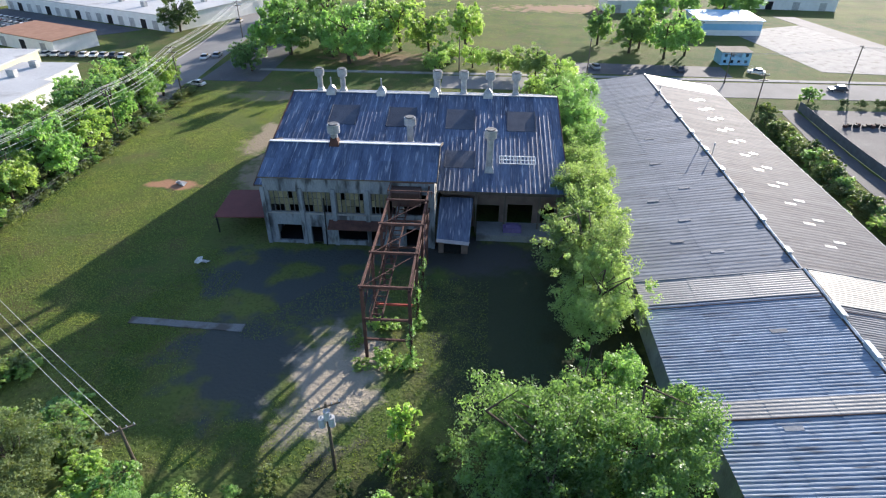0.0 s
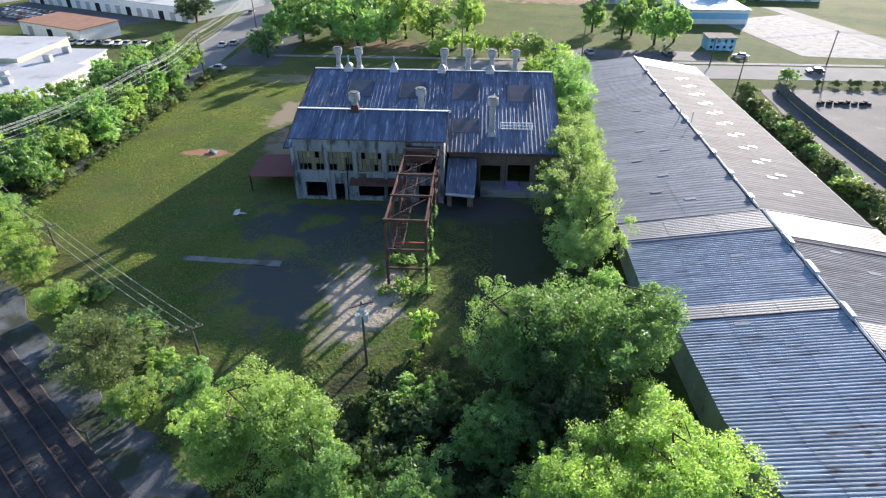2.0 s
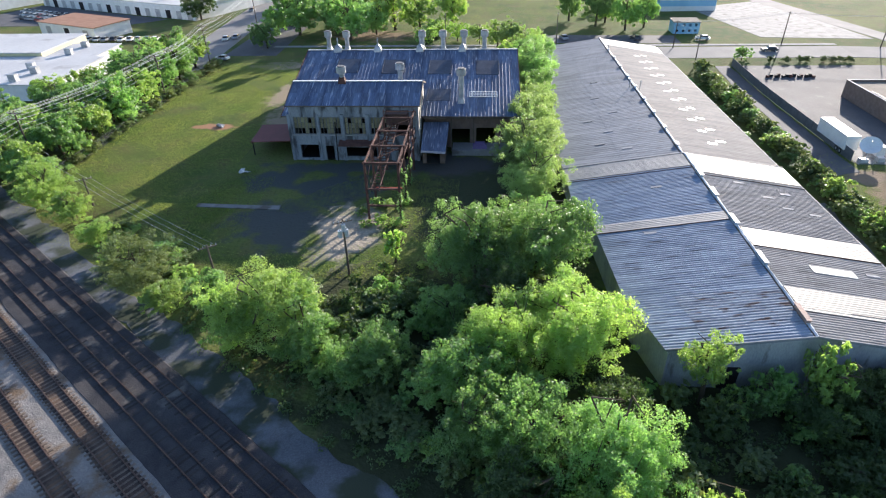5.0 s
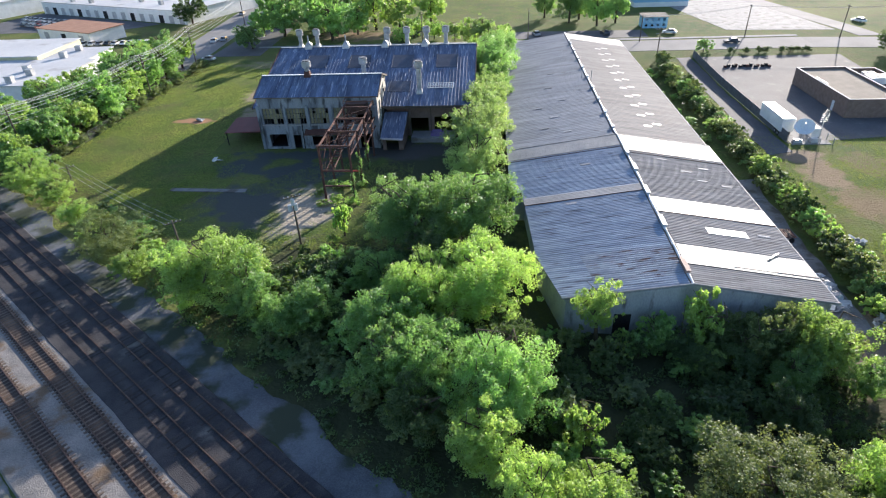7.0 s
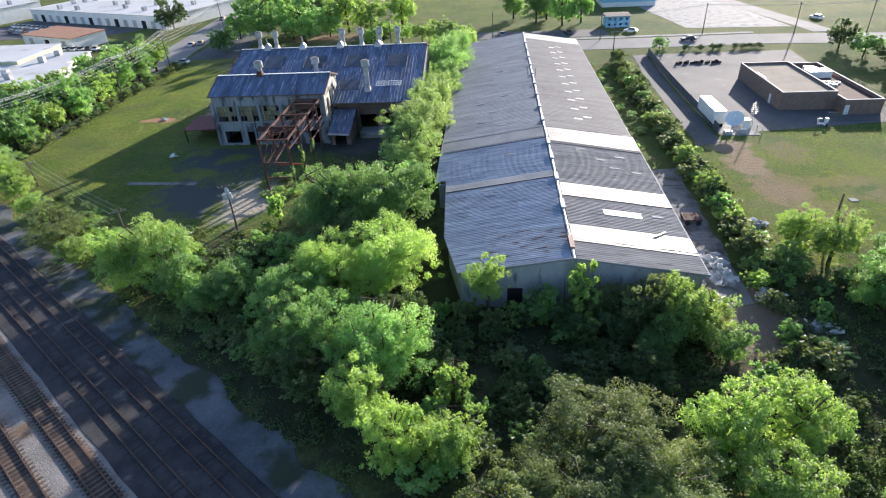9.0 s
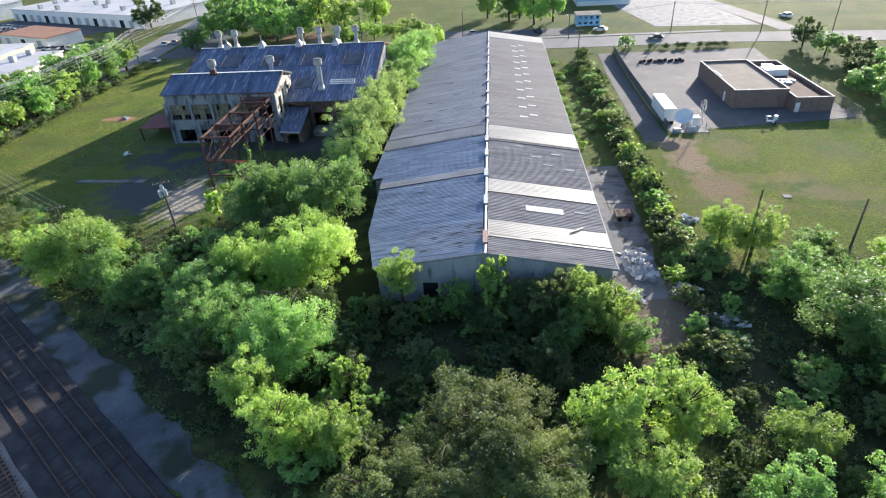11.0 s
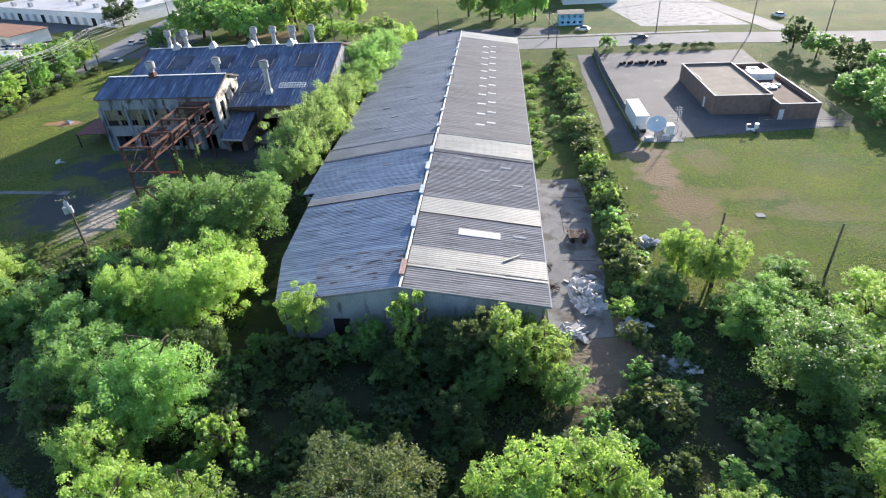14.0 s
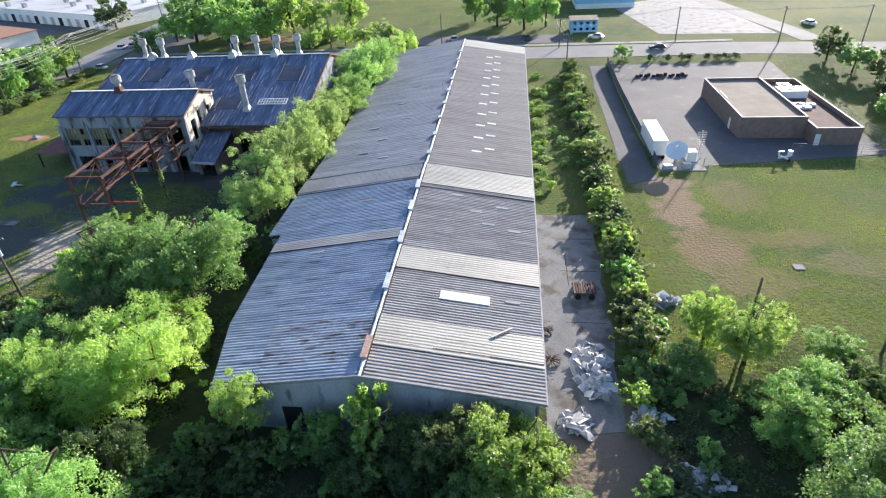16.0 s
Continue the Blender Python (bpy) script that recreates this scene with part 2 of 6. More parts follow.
def ground_material():
    """Grass that turns drier and barer in patches; bare earth and gravel lie in worn places of their own; dark patches
    carry tree shade.
    """
    m = bpy.data.materials.new("ground_grass")
    m.use_nodes = True
    nd, ln = m.node_tree.nodes, m.node_tree.links
    b = nd["Principled BSDF"]
    geo = nd.new("ShaderNodeNewGeometry")

    def noise_tex(s, detail=5):
        n = nd.new("ShaderNodeTexNoise")
        n.inputs["Scale"].default_value, n.inputs["Detail"].default_value = s, detail
        ln.new(geo.outputs["Position"], n.inputs["Vector"])
        return n.outputs[0]

    def ranged(v, a, c):
        r = nd.new("ShaderNodeMapRange")
        r.inputs["From Min"].default_value, r.inputs["From Max"].default_value = a, c
        ln.new(v, r.inputs[0])
        return r.outputs[0]

    def blend(f, a, c):
        x = nd.new("ShaderNodeMix")
        x.data_type = "RGBA"
        ln.new(f, x.inputs["Factor"])
        for key, v in (("A", a), ("B", c)):
            if isinstance(v, tuple):
                x.inputs[key].default_value = (*v, 1)
            else:
                ln.new(v, x.inputs[key])
        return x.outputs["Result"]

    fine = noise_tex(2.2, 6)
    big = noise_tex(0.05)
    mid = noise_tex(0.3)
    c = blend(ranged(big, 0.38, 0.62), (0.062, 0.106, 0.028), (0.138, 0.162, 0.047))
    c = blend(ranged(mid, 0.45, 0.75), c, (0.135, 0.125, 0.055))
    c = blend(ranged(fine, 0.5, 0.8), c, (0.055, 0.075, 0.02))
    # worn places, and brush darkened for tree shade: x, y, reach across, reach along, colour
    earth, grit, shaded_brush = (0.30, 0.245, 0.17), (0.075, 0.084, 0.078), (0.045, 0.052, 0.026)
    worn = [(-51, 84, 5, 1.6, (0.36, 0.20, 0.12)), (-42, 106, 4, 9, earth), (-37, 122, 4, 8, earth), (-50, 132, 9, 4, earth), (-37, 90, 4, 9, earth),
            (-18, 56, 8, 5, grit), (-24, 44, 8, 8, grit), (-14, 41, 5, 8, (0.36, 0.31, 0.24)), (-30, 59, 5, 4, grit), (-20, 64, 14, 2.5, grit),
            # the patch at 5, 53 darkens the soil for the shade beside the trestle
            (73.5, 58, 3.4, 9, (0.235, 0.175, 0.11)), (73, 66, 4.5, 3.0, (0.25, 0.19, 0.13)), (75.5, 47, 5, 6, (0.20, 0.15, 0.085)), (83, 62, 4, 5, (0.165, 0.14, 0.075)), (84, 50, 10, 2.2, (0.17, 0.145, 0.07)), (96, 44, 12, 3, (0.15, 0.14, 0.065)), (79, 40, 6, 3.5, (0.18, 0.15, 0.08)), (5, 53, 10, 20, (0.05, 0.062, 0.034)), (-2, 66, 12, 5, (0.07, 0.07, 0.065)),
            (24, 4, 46, 20, shaded_brush), (66, 6, 20, 17, shaded_brush), (86, 8, 18, 16, shaded_brush), (0, 22, 18, 12, shaded_brush), (-62, 44, 14, 8, (0.10, 0.10, 0.04)), (58, 12, 5, 9, (0.20, 0.16, 0.12)),
            (40, 250, 34, 9, (0.34, 0.22, 0.15)), (-30, 168, 14, 8, (0.22, 0.16, 0.10)), (15, 60, 6, 50, shaded_brush), (-86, 90, 12, 50, (0.06, 0.065, 0.03))]
    sep = nd.new("ShaderNodeSeparateXYZ")
    ln.new(geo.outputs["Position"], sep.inputs[0])
    rag = noise_tex(0.35, 6)

    def op(kind, a, c2):
        x = nd.new("ShaderNodeMath")
        x.operation = kind
        for i, v in enumerate((a, c2)):
            if isinstance(v, (int, float)):
                x.inputs[i].default_value = v
            else:
                ln.new(v, x.inputs[i])
        return x.outputs[0]

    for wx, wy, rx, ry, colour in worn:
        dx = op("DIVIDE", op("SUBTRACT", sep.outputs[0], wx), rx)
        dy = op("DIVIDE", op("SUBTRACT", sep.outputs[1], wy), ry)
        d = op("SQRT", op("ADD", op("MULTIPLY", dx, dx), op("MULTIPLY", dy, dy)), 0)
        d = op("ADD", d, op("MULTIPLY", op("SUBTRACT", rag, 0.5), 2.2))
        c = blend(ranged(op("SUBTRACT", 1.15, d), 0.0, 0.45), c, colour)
    ln.new(c, b.inputs["Base Color"])
    b.inputs["Roughness"].default_value = 0.95
    b.inputs["Specular IOR Level"].default_value = 0.1
    bp = nd.new("ShaderNodeBump")
    bp.inputs["Strength"].default_value, bp.inputs["Distance"].default_value = 0.7, 0.25
    ln.new(fine, bp.inputs["Height"])
    ln.new(bp.outputs[0], b.inputs["Normal"])
    return m


# ---- building kit ----
def smooth(a, b, v):
    k = min(1.0, max(0.0, (v - a) / (b - a)))
    return k * k * (3 - 2 * k)


def ground_z(x, y):
    """The yard and railway lie about two metres above the eastern field."""
    return 1.9 * (1 - smooth(25, 55, x) * (1 - smooth(105, 165, y)))


class Shape:
    """Collects faces, in world metres, for one mesh."""

    def __init__(self):
        self.v, self.f = [], []

    def add(self, verts, faces):
        n = len(self.v)
        self.v += [tuple(p) for p in verts]
        self.f += [tuple(i + n for i in f) for f in faces]
        return self

    def box(self, x0, x1, y0, y1, z0, z1):
        v = [(x, y, z) for x in (x0, x1) for y in (y0, y1) for z in (z0, z1)]
        return self.add(v, [(0, 1, 3, 2), (4, 6, 7, 5), (0, 4, 5, 1), (2, 3, 7, 6), (0, 2, 6, 4), (1, 5, 7, 3)])

    def beam(self, p, q, w, h=None):
        """A bar of square section from p to q."""
        p, q = Vector(p), Vector(q)
        d = (q - p).normalized()
        side = d.cross(Vector((0, 0, 1)))
        side = side.normalized() if side.length > 1e-3 else Vector((1, 0, 0))
        up = side.cross(d)
        a, b = side * w / 2, up * (h or w) / 2
        v = [e + s * a + t * b for e in (p, q) for s, t in ((-1, -1), (1, -1), (1, 1), (-1, 1))]
        return self.add(v, [(0, 1, 2, 3), (7, 6, 5, 4), (0, 4, 5, 1), (1, 5, 6, 2), (2, 6, 7, 3), (3, 7, 4, 0)])

    def tube(self, p, q, r0, r1=None, n=10, caps=True):
        p, q = Vector(p), Vector(q)
        r1 = r0 if r1 is None else r1
        d = (q - p).normalized()
        a = d.cross(Vector((0, 0, 1)))
        a = a.normalized() if a.length > 1e-3 else Vector((1, 0, 0))
        b = d.cross(a)
        ring = [a * math.cos(2 * math.pi * i / n) + b * math.sin(2 * math.pi * i / n) for i in range(n)]
        v = [p + c * r0 for c in ring] + [q + c * r1 for c in ring]
        f = [(i, (i + 1) % n, n + (i + 1) % n, n + i) for i in range(n)]
        if caps:
            f += [tuple(range(n))[::-1], tuple(range(n, 2 * n))]
        return self.add(v, f)

    def slab(self, corners, thick):
        """A flat plate: four upper corners, given anticlockwise from above, and its thickness downwards."""
        low = [(x, y, z - thick) for x, y, z in corners]
        return self.add(list(corners) + low, [(0, 1, 2, 3), (7, 6, 5, 4), (0, 4, 5, 1), (1, 5, 6, 2), (2, 6, 7, 3), (3, 7, 4, 0)])

    def wall(self, axis, at, thick, u0, u1, z0, z1, holes=()):
        """A wall across x (axis 'x', running along x at y = at) or along y, with rectangular openings (u0, u1, z0, z1)."""
        us = sorted({u0, u1, *[h[0] for h in holes], *[h[1] for h in holes]})
        zs = sorted({z0, z1, *[h[2] for h in holes], *[h[3] for h in holes]})
        for a, b in zip(us, us[1:]):
            for c, d in zip(zs, zs[1:]):
                um, zm = (a + b) / 2, (c + d) / 2
                if any(h[0] < um < h[1] and h[2] < zm < h[3] for h in holes):
                    continue
                if axis == "x":
                    self.box(a, b, at, at + thick, c, d)
                else:
                    self.box(at, at + thick, a, b, c, d)
        return self


def mesh_of(shape, name, mat, base=(0, 0, 0), smooth_faces=False):
    me = bpy.data.meshes.new(name)
    index, order, faces = {}, [], {}
    for p in shape.v:
        key = tuple(round(c, 3) for c in p)
        index.setdefault(key, len(index))
        order.append(index[key])
    for f in shape.f:
        g = tuple(dict.fromkeys(order[i] for i in f))
        if len(g) > 2:
            key = frozenset(g)
            faces[key] = None if key in faces else g
    v = np.array(list(index), dtype=float).reshape(-1, 3) - np.array(base)
    me.from_pydata(v.tolist(), [], [g for g in faces.values() if g])
    me.materials.append(mat)
    if smooth_faces:
        me.polygons.foreach_set("use_smooth", [True] * len(me.polygons))
    me.update()
    return me


def thing(name, x, y, z=None, label="", category="", group="", kind=""):
    ob = new(name)
    ob.location = (x, y, ground_z(x, y) if z is None else z)
    return tagged(ob, label, category, group, kind)


def root_of(ob):
    while ob.parent:
        ob = ob.parent
    return ob


def part(name, shape, mat, parent, label="", smooth_faces=False):
    """One mesh under a thing or a part; the shape is in world metres."""
    ob = new(name, mesh_of(shape, name, mat, root_of(parent).location, smooth_faces))
    ob.parent = parent
    return tagged(ob, label)


def single(name, shape, mat, label="", category="", group="", kind="", smooth_faces=False):
    v = np.array(shape.v)
    base = (float(v[:, 0].mean()), float(v[:, 1].mean()), float(v[:, 2].min()))
    ob = new(name, mesh_of(shape, name, mat, base, smooth_faces))
    ob.location = base
    return tagged(ob, label, category, group, kind)


def drape(name, corners, mat, label, category, dz=0.05, step=3.0, rag=0.0, seed=1, kind="structure"):
    """A sheet that follows the ground between four corners (x, y), with a ragged rim where it is worn."""
    rng = np.random.default_rng(seed)
    c = [np.array(p, float) for p in corners]
    nu = max(2, int(np.linalg.norm(c[1] - c[0]) / step))
    nv = max(2, int(np.linalg.norm(c[3] - c[0]) / step))
    s = Shape()
    pts = []
    for j in range(nv + 1):
        for i in range(nu + 1):
            a, b = i / nu, j / nv
            p = (c[0] * (1 - a) + c[1] * a) * (1 - b) + (c[3] * (1 - a) + c[2] * a) * b
            if rag and (i in (0, nu) or j in (0, nv)):
                p = p + rng.uniform(-rag, rag, 2)
            pts.append((p[0], p[1], ground_z(*p) + dz))
    w = nu + 1
    top = [(j * w + i, j * w + i + 1, (j + 1) * w + i + 1, (j + 1) * w + i) for j in range(nv) for i in range(nu)]
    s.add(pts, top)
    rim = list(range(nu)) + [j * w + nu for j in range(nv)] + [nv * w + i for i in range(nu, 0, -1)] + [j * w for j in range(nv, 0, -1)]
    n = len(s.v)
    s.v += [(x, y, z - dz - 0.1) for x, y, z in (pts[i] for i in rim)]
    s.f += [(rim[k], n + k, n + (k + 1) % len(rim), rim[(k + 1) % len(rim)]) for k in range(len(rim))]
    return single(name, s, mat, label, category, kind=kind)


# ---- ground: one sheet to the horizon ----
def build_ground():
    fine_x, fine_y = np.arange(-200, 241, 5.0), np.arange(-100, 281, 5.0)
    xs = np.concatenate([[-2500, -1200, -600, -350], fine_x, [350, 600, 1200, 2500]])
    ys = np.concatenate([[-2500, -1200, -500, -200], fine_y, [400, 700, 1300, 2500]])
    w = len(xs)
    s = Shape()
    s.add([(x, y, ground_z(x, y)) for y in ys for x in xs], [(j * w + i, j * w + i + 1, (j + 1) * w + i + 1, (j + 1) * w + i) for j in range(len(ys) - 1) for i in range(w - 1)])
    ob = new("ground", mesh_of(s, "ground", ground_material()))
    tagged(ob, "uneven grass and bare earth of an industrial site", "ground", kind="structure")


build_ground()
drape("road", [(-10, 141), (110, 141), (110, 152), (-10, 152)], M["road"], "worn grey two-lane road past the site", "road", 0.06)
drape("road", [(110, 141), (330, 120), (330, 131), (110, 152)], M["road"], "worn grey two-lane road past the site", "road", 0.06)
drape("road", [(-84, 120), (-71.5, 120), (-84, 300), (-98, 300)], M["road"], "worn grey street along the trees", "road", 0.06)
drape("side_road", [(127, 152), (134, 152), (118, 240), (110, 240)], M["road"], "pale side road through the playing field", "road", 0.07)
drape("parking_lot", [(73.5, 72), (113, 78), (113, 134), (73.5, 134)], M["asphalt"], "grey asphalt yard round the flat-roofed building", "parking lot", 0.05)
drape("lane", [(67.5, 66), (72.6, 68), (72.6, 134), (68.5, 134)], M["asphalt"], "grey lane outside the fence", "lane", 0.05, rag=0.3)
drape("parking_lot", [(20, 157), (66, 156), (66, 166), (20, 168)], M["asphalt"], "shaded asphalt parking bays by the road", "parking lot", 0.05)
drape("parking_lot", [(-72, 143), (-56, 143), (-57, 184), (-72, 184)], M["asphalt"], "dark asphalt lot beside the street", "parking lot", 0.05)
drape("parking_lot", [(-200, 188), (-128, 188), (-116, 199), (-190, 232)], M["asphalt"], "asphalt lot full of parked cars", "parking lot", 0.05)
drape("paved_court", [(92, 163), (124, 160), (116, 226), (84, 212)], M["concrete"], "large pale concrete court beyond the road", "paved court", 0.05)
drape("driveway", [(52.2, 14), (59.5, 16), (60.8, 56), (52.2, 56)], M["drive"], "cracked concrete driveway beside the long warehouse", "driveway", 0.05, rag=0.35)
drape("concrete_slab", [(-39.7, 48.6), (-26, 48.2), (-26, 49.3), (-39.7, 49.9)], M["drive"], "pale concrete strip in the yard", "concrete slab", 0.1, rag=0.12, kind="")
drape("pavement", [(-60, 153), (110, 153.2), (110, 155), (-60, 155)], M["concrete"], "narrow concrete pavement", "pavement", 0.09)

# ---- railway ----
RAIL_ALONG, RAIL_ACROSS = Vector((-0.803, 0.596, 0)), Vector((0.596, 0.803, 0))


def rail_point(along, across, up):
    p = RAIL_ALONG * along + RAIL_ACROSS * across
    return (p.x, p.y, 1.9 + up)


def rail_band(name, a0, a1, up, mat, label, category, seed, rag=0.12):
    rng = np.random.default_rng(seed)
    s = Shape()
    n = 280
    rows = [(-120 + 300 * i / n) for i in range(n + 1)]
    v = []
    for a in rows:
        j0, j1 = (rag * (noise.noise((a * 0.22, seed * 3.1 + q * 9, 0)) + 0.5 * noise.noise((a * 0.9, seed, q * 5))) for q in (0, 1))
        v += [rail_point(a, a0 + j0, -0.4), rail_point(a, a0 + 0.5 + j0, up), rail_point(a, a1 - 0.5 + j1, up), rail_point(a, a1 + j1, -0.4)]
    s.add(v, [(4 * i + k, 4 * i + k + 4, 4 * i + k + 5, 4 * i + k + 1) for i in range(n) for k in range(3)])
    return single(name, s, mat, label, category, kind="structure")


rail_band("gravel_verge", -34.0, -22.6, 0.05, M["gravel"], "grey gravel verge beyond the tracks", "gravel", 6, 0.3)
rail_band("ballast_bed", -23.0, -11.8, 0.2, M["ballast"], "grey-brown stone ballast under the tracks", "ballast", 3)
rail_band("ballast_bed", -13.6, -5.0, 0.25, M["ballast_dark"], "dark ballast under the sidings, painted with tree shade and sun flecks", "ballast", 4)
rail_band("access_road", -6.2, -1.2, 0.05, M["road_gravel"], "grey gravel access road beside the railway, tree shade in its colour", "access road", 5, 1.3)
rail_band("track_bed", -16.3, -13.3, 0.252, M["track_dirt"], "oily brown dirt between the rails", "track bed", 9, 0.15)
rail_band("track_bed", -20.3, -17.5, 0.245, M["track_dirt"], "oily brown dirt between the rails", "track bed", 12, 0.2)
TRACKS = (-18.9, -14.8, -10.6, -7.2)
tie_box = Shape().box(-1.3, 1.3, -0.12, 0.12, 0, 0.15)
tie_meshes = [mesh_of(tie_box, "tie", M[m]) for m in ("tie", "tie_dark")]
rail_turn = Matrix.Rotation(math.atan2(RAIL_ACROSS.y, RAIL_ACROSS.x), 4, "Z")
for k, across in enumerate(TRACKS):
    tr = thing("railway_track", *rail_point(0, across, 0), label="rusty railway track on wooden ties" if k < 2 else "disused railway siding on dark ballast", category="railway track", group="railway tracks")
    for side in (-0.7175, 0.7175):
        s = Shape()
        s.beam(rail_point(-115, across + side, 0.40), rail_point(175, across + side, 0.40), 0.075, 0.06)
        s.beam(rail_point(-115, across + side, 0.33), rail_point(175, across + side, 0.33), 0.03, 0.12)
        s.beam(rail_point(-115, across + side, 0.275), rail_point(175, across + side, 0.275), 0.14, 0.03)
        part("rail", s, M["rail"], tr)
    for i in range(130):
        ob = new("tie", tie_meshes[k // 2])
        ob.parent = tr
        ob.matrix_basis = Matrix.Translation(Vector(rail_point(-10 + i * 0.62, across, 0.11 if k < 2 else 0.105 + 0.02 * math.sin(i * 2.3))) - tr.location) @ rail_turn

# ---- long warehouse ----
RIDGE_X, RIDGE_Z, PITCH, EAST_X, NEAR_Y, STEP_Y, FAR_Y = 36.7, 8.6, 0.155, 51.9, 12.6, 55.0, 133.0


def west_x(y):
    if y < 21.5:
        return 23.4 + (y - 12.6) / 8.9 * -2.2
    if y < 38.9:
        return 21.2 + (y - 21.5) / 17.4 * -0.9
    return 18.6


def warehouse():
    w = thing("warehouse", RIDGE_X, 70, 0, "long low warehouse with a grey corrugated roof", "warehouse")
    rng = random.Random(5)

    def lift(y):
        return 0.28 if y < STEP_Y else 0.0

    def roof_z(x, y):
        return RIDGE_Z + lift(y) - PITCH * abs(x - RIDGE_X)

    s = Shape()
    for y0, y1 in ((12.9, 21.5), (21.5, 38.6)):
        a, b = (west_x(y0) + 0.5, y0), (west_x(y1) + 0.5, y1)
        n = 8
        for i in range(n):
            p = [a[k] + (b[k] - a[k]) * i / n for k in (0, 1)]
            q = [a[k] + (b[k] - a[k]) * (i + 1) / n for k in (0, 1)]
            s.add([(p[0], p[1], -0.2), (q[0], q[1], -0.2), (q[0], q[1], 6.2), (p[0], p[1], 6.2), (p[0] + 0.3, p[1], -0.2), (q[0] + 0.3, q[1], -0.2), (q[0] + 0.3, q[1], 6.2), (p[0] + 0.3, p[1], 6.2)], [(0, 3, 2, 1), (4, 5, 6, 7), (3, 7, 6, 2)])
    s.box(19.2, 19.5, 38.6, FAR_Y - 0.4, -0.2, 5.75)
    s.box(19.2, 20.9, 38.5, 38.7, -0.2, 5.9)
    part("wall", s, M["stucco"], w)
    part("wall", Shape().box(51.1, 51.4, 13, FAR_Y - 0.4, -0.2, 6.1), M["stucco"], w)
    for y, t in ((13.0, 0.3), (FAR_Y - 0.5, 0.3)):
        gable = Shape()
        xs = [west_x(y) + 0.5, 28.5, RIDGE_X, 44, 51.2]
        for a, b in zip(xs, xs[1:]):
            za, zb = roof_z(a, y) - 0.12, roof_z(b, y) - 0.12
            gable.add([(a, y, -0.2), (b, y, -0.2), (b, y, zb), (a, y, za), (a, y + t, -0.2), (b, y + t, -0.2), (b, y + t, zb), (a, y + t, za)], [(0, 1, 2, 3), (5, 4, 7, 6), (3, 2, 6, 7)])
        part("gable_wall", gable, M["stucco"], w, "stained pale gable wall behind bushes")
    # dark sheets on the uncut gable stand for the shade inside doorways
    for x0, x1, z1 in ((29.2, 31.0, 4.6), (33.2, 34.2, 3.6)):
        part("doorway", Shape().box(x0, x1, 12.93, 13.05, -0.1, z1), M["dark"], w, "dark sheet for a shaded open doorway")
    # corrugated sheets, laid in courses down each slope
    bands = ((47.6, STEP_Y), (28.6, 33.0), (17.2, 20.0))
    tan_bands = ((50.0, STEP_Y), (34.6, 37.4))
    y = NEAR_Y
    while y < FAR_Y - 0.5:
        near = y < STEP_Y
        pitch_rib = 0.4 if near else 0.75
        ribs = 5
        y1 = min(y + ribs * pitch_rib, STEP_Y if near else FAR_Y)
        for side in (-1, 1):
            courses = ((0.25, 0.36), (0.34, 0.69), (0.67, 1.0)) if near else ((0.25, 0.5), (0.48, 1.0))
            for c, (f0, f1) in enumerate(courses):
                prof = []
                mid = (y + y1) / 2
                in_band = any(a < mid < b for a, b in (bands if side > 0 else tan_bands))
                deep = 0.022 if in_band else 0.05 if near else 0.02
                n_r = max(1, round((y1 - y) / pitch_rib))
                for r in range(n_r):
                    for fr, h in ((0.0, 0), (0.2, deep), (0.5, deep), (0.7, 0)):
                        prof.append((y + (r + fr) * (y1 - y) / n_r, h))
                prof.append((y1, 0))
                v = []
                lap = 0.016 * (len(courses) - c) + rng.uniform(0, 0.006) + (0.08 if in_band else 0.0)
                for yy, h in prof:
                    reach = (RIDGE_X - west_x(yy)) if side < 0 else (EAST_X - RIDGE_X)
                    g0 = 0.02 if c == 0 else f0
                    for g in (g0, f1):
                        x = RIDGE_X + side * reach * g
                        v.append((x, yy, roof_z(x, y + 0.01) + h + (lap if g == g0 else lap + 0.01)))
                f = [(2 * i, 2 * i + 1, 2 * i + 3, 2 * i + 2) if side < 0 else (2 * i, 2 * i + 2, 2 * i + 3, 2 * i + 1) for i in range(len(prof) - 1)]
                # east sheets take the copy tinted for the sunny slope
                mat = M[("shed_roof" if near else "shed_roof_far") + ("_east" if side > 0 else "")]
                if in_band:
                    mat = M["roof_pale"] if side > 0 else M["roof_tan"]
                if near and side < 0 and c < 2 and 15.5 < mid < 20.0:
                    mat = M["roof_rusty"]
                if not near and mid > FAR_Y - 7 and side > 0:
                    mat = M["roof_pale"]
                part("roof_sheet", Shape().add(v, f), mat, w)
        y = y1
    # each pale course stands proud of the sheets below it; a dark strip paints the step's shade
    for side, ys in ((1, [a for a, b in bands]), (-1, [a for a, b in tan_bands])):
        for y0 in ys:
            xa = EAST_X if side > 0 else west_x(y0)
            lip = Shape().beam((RIDGE_X + side * 0.3, y0 - 0.03, roof_z(RIDGE_X + 0.3, y0) + 0.09), (xa, y0 - 0.03, roof_z(xa, y0) + 0.09), 0.06, 0.14)
            part("lap_edge", lip, M["dark_roof"], w, "dark strip for the shaded step of a lapped roof course")
    deck = Shape()
    for y0, y1 in ((NEAR_Y + 0.1, 21.5), (21.5, 38.9), (38.9, STEP_Y), (STEP_Y, FAR_Y - 0.1)):
        for side in (-1, 1):
            a = (west_x(y0 + 0.01) if side < 0 else EAST_X) - side * 0.1
            b = (west_x(y1 - 0.01) if side < 0 else EAST_X) - side * 0.1
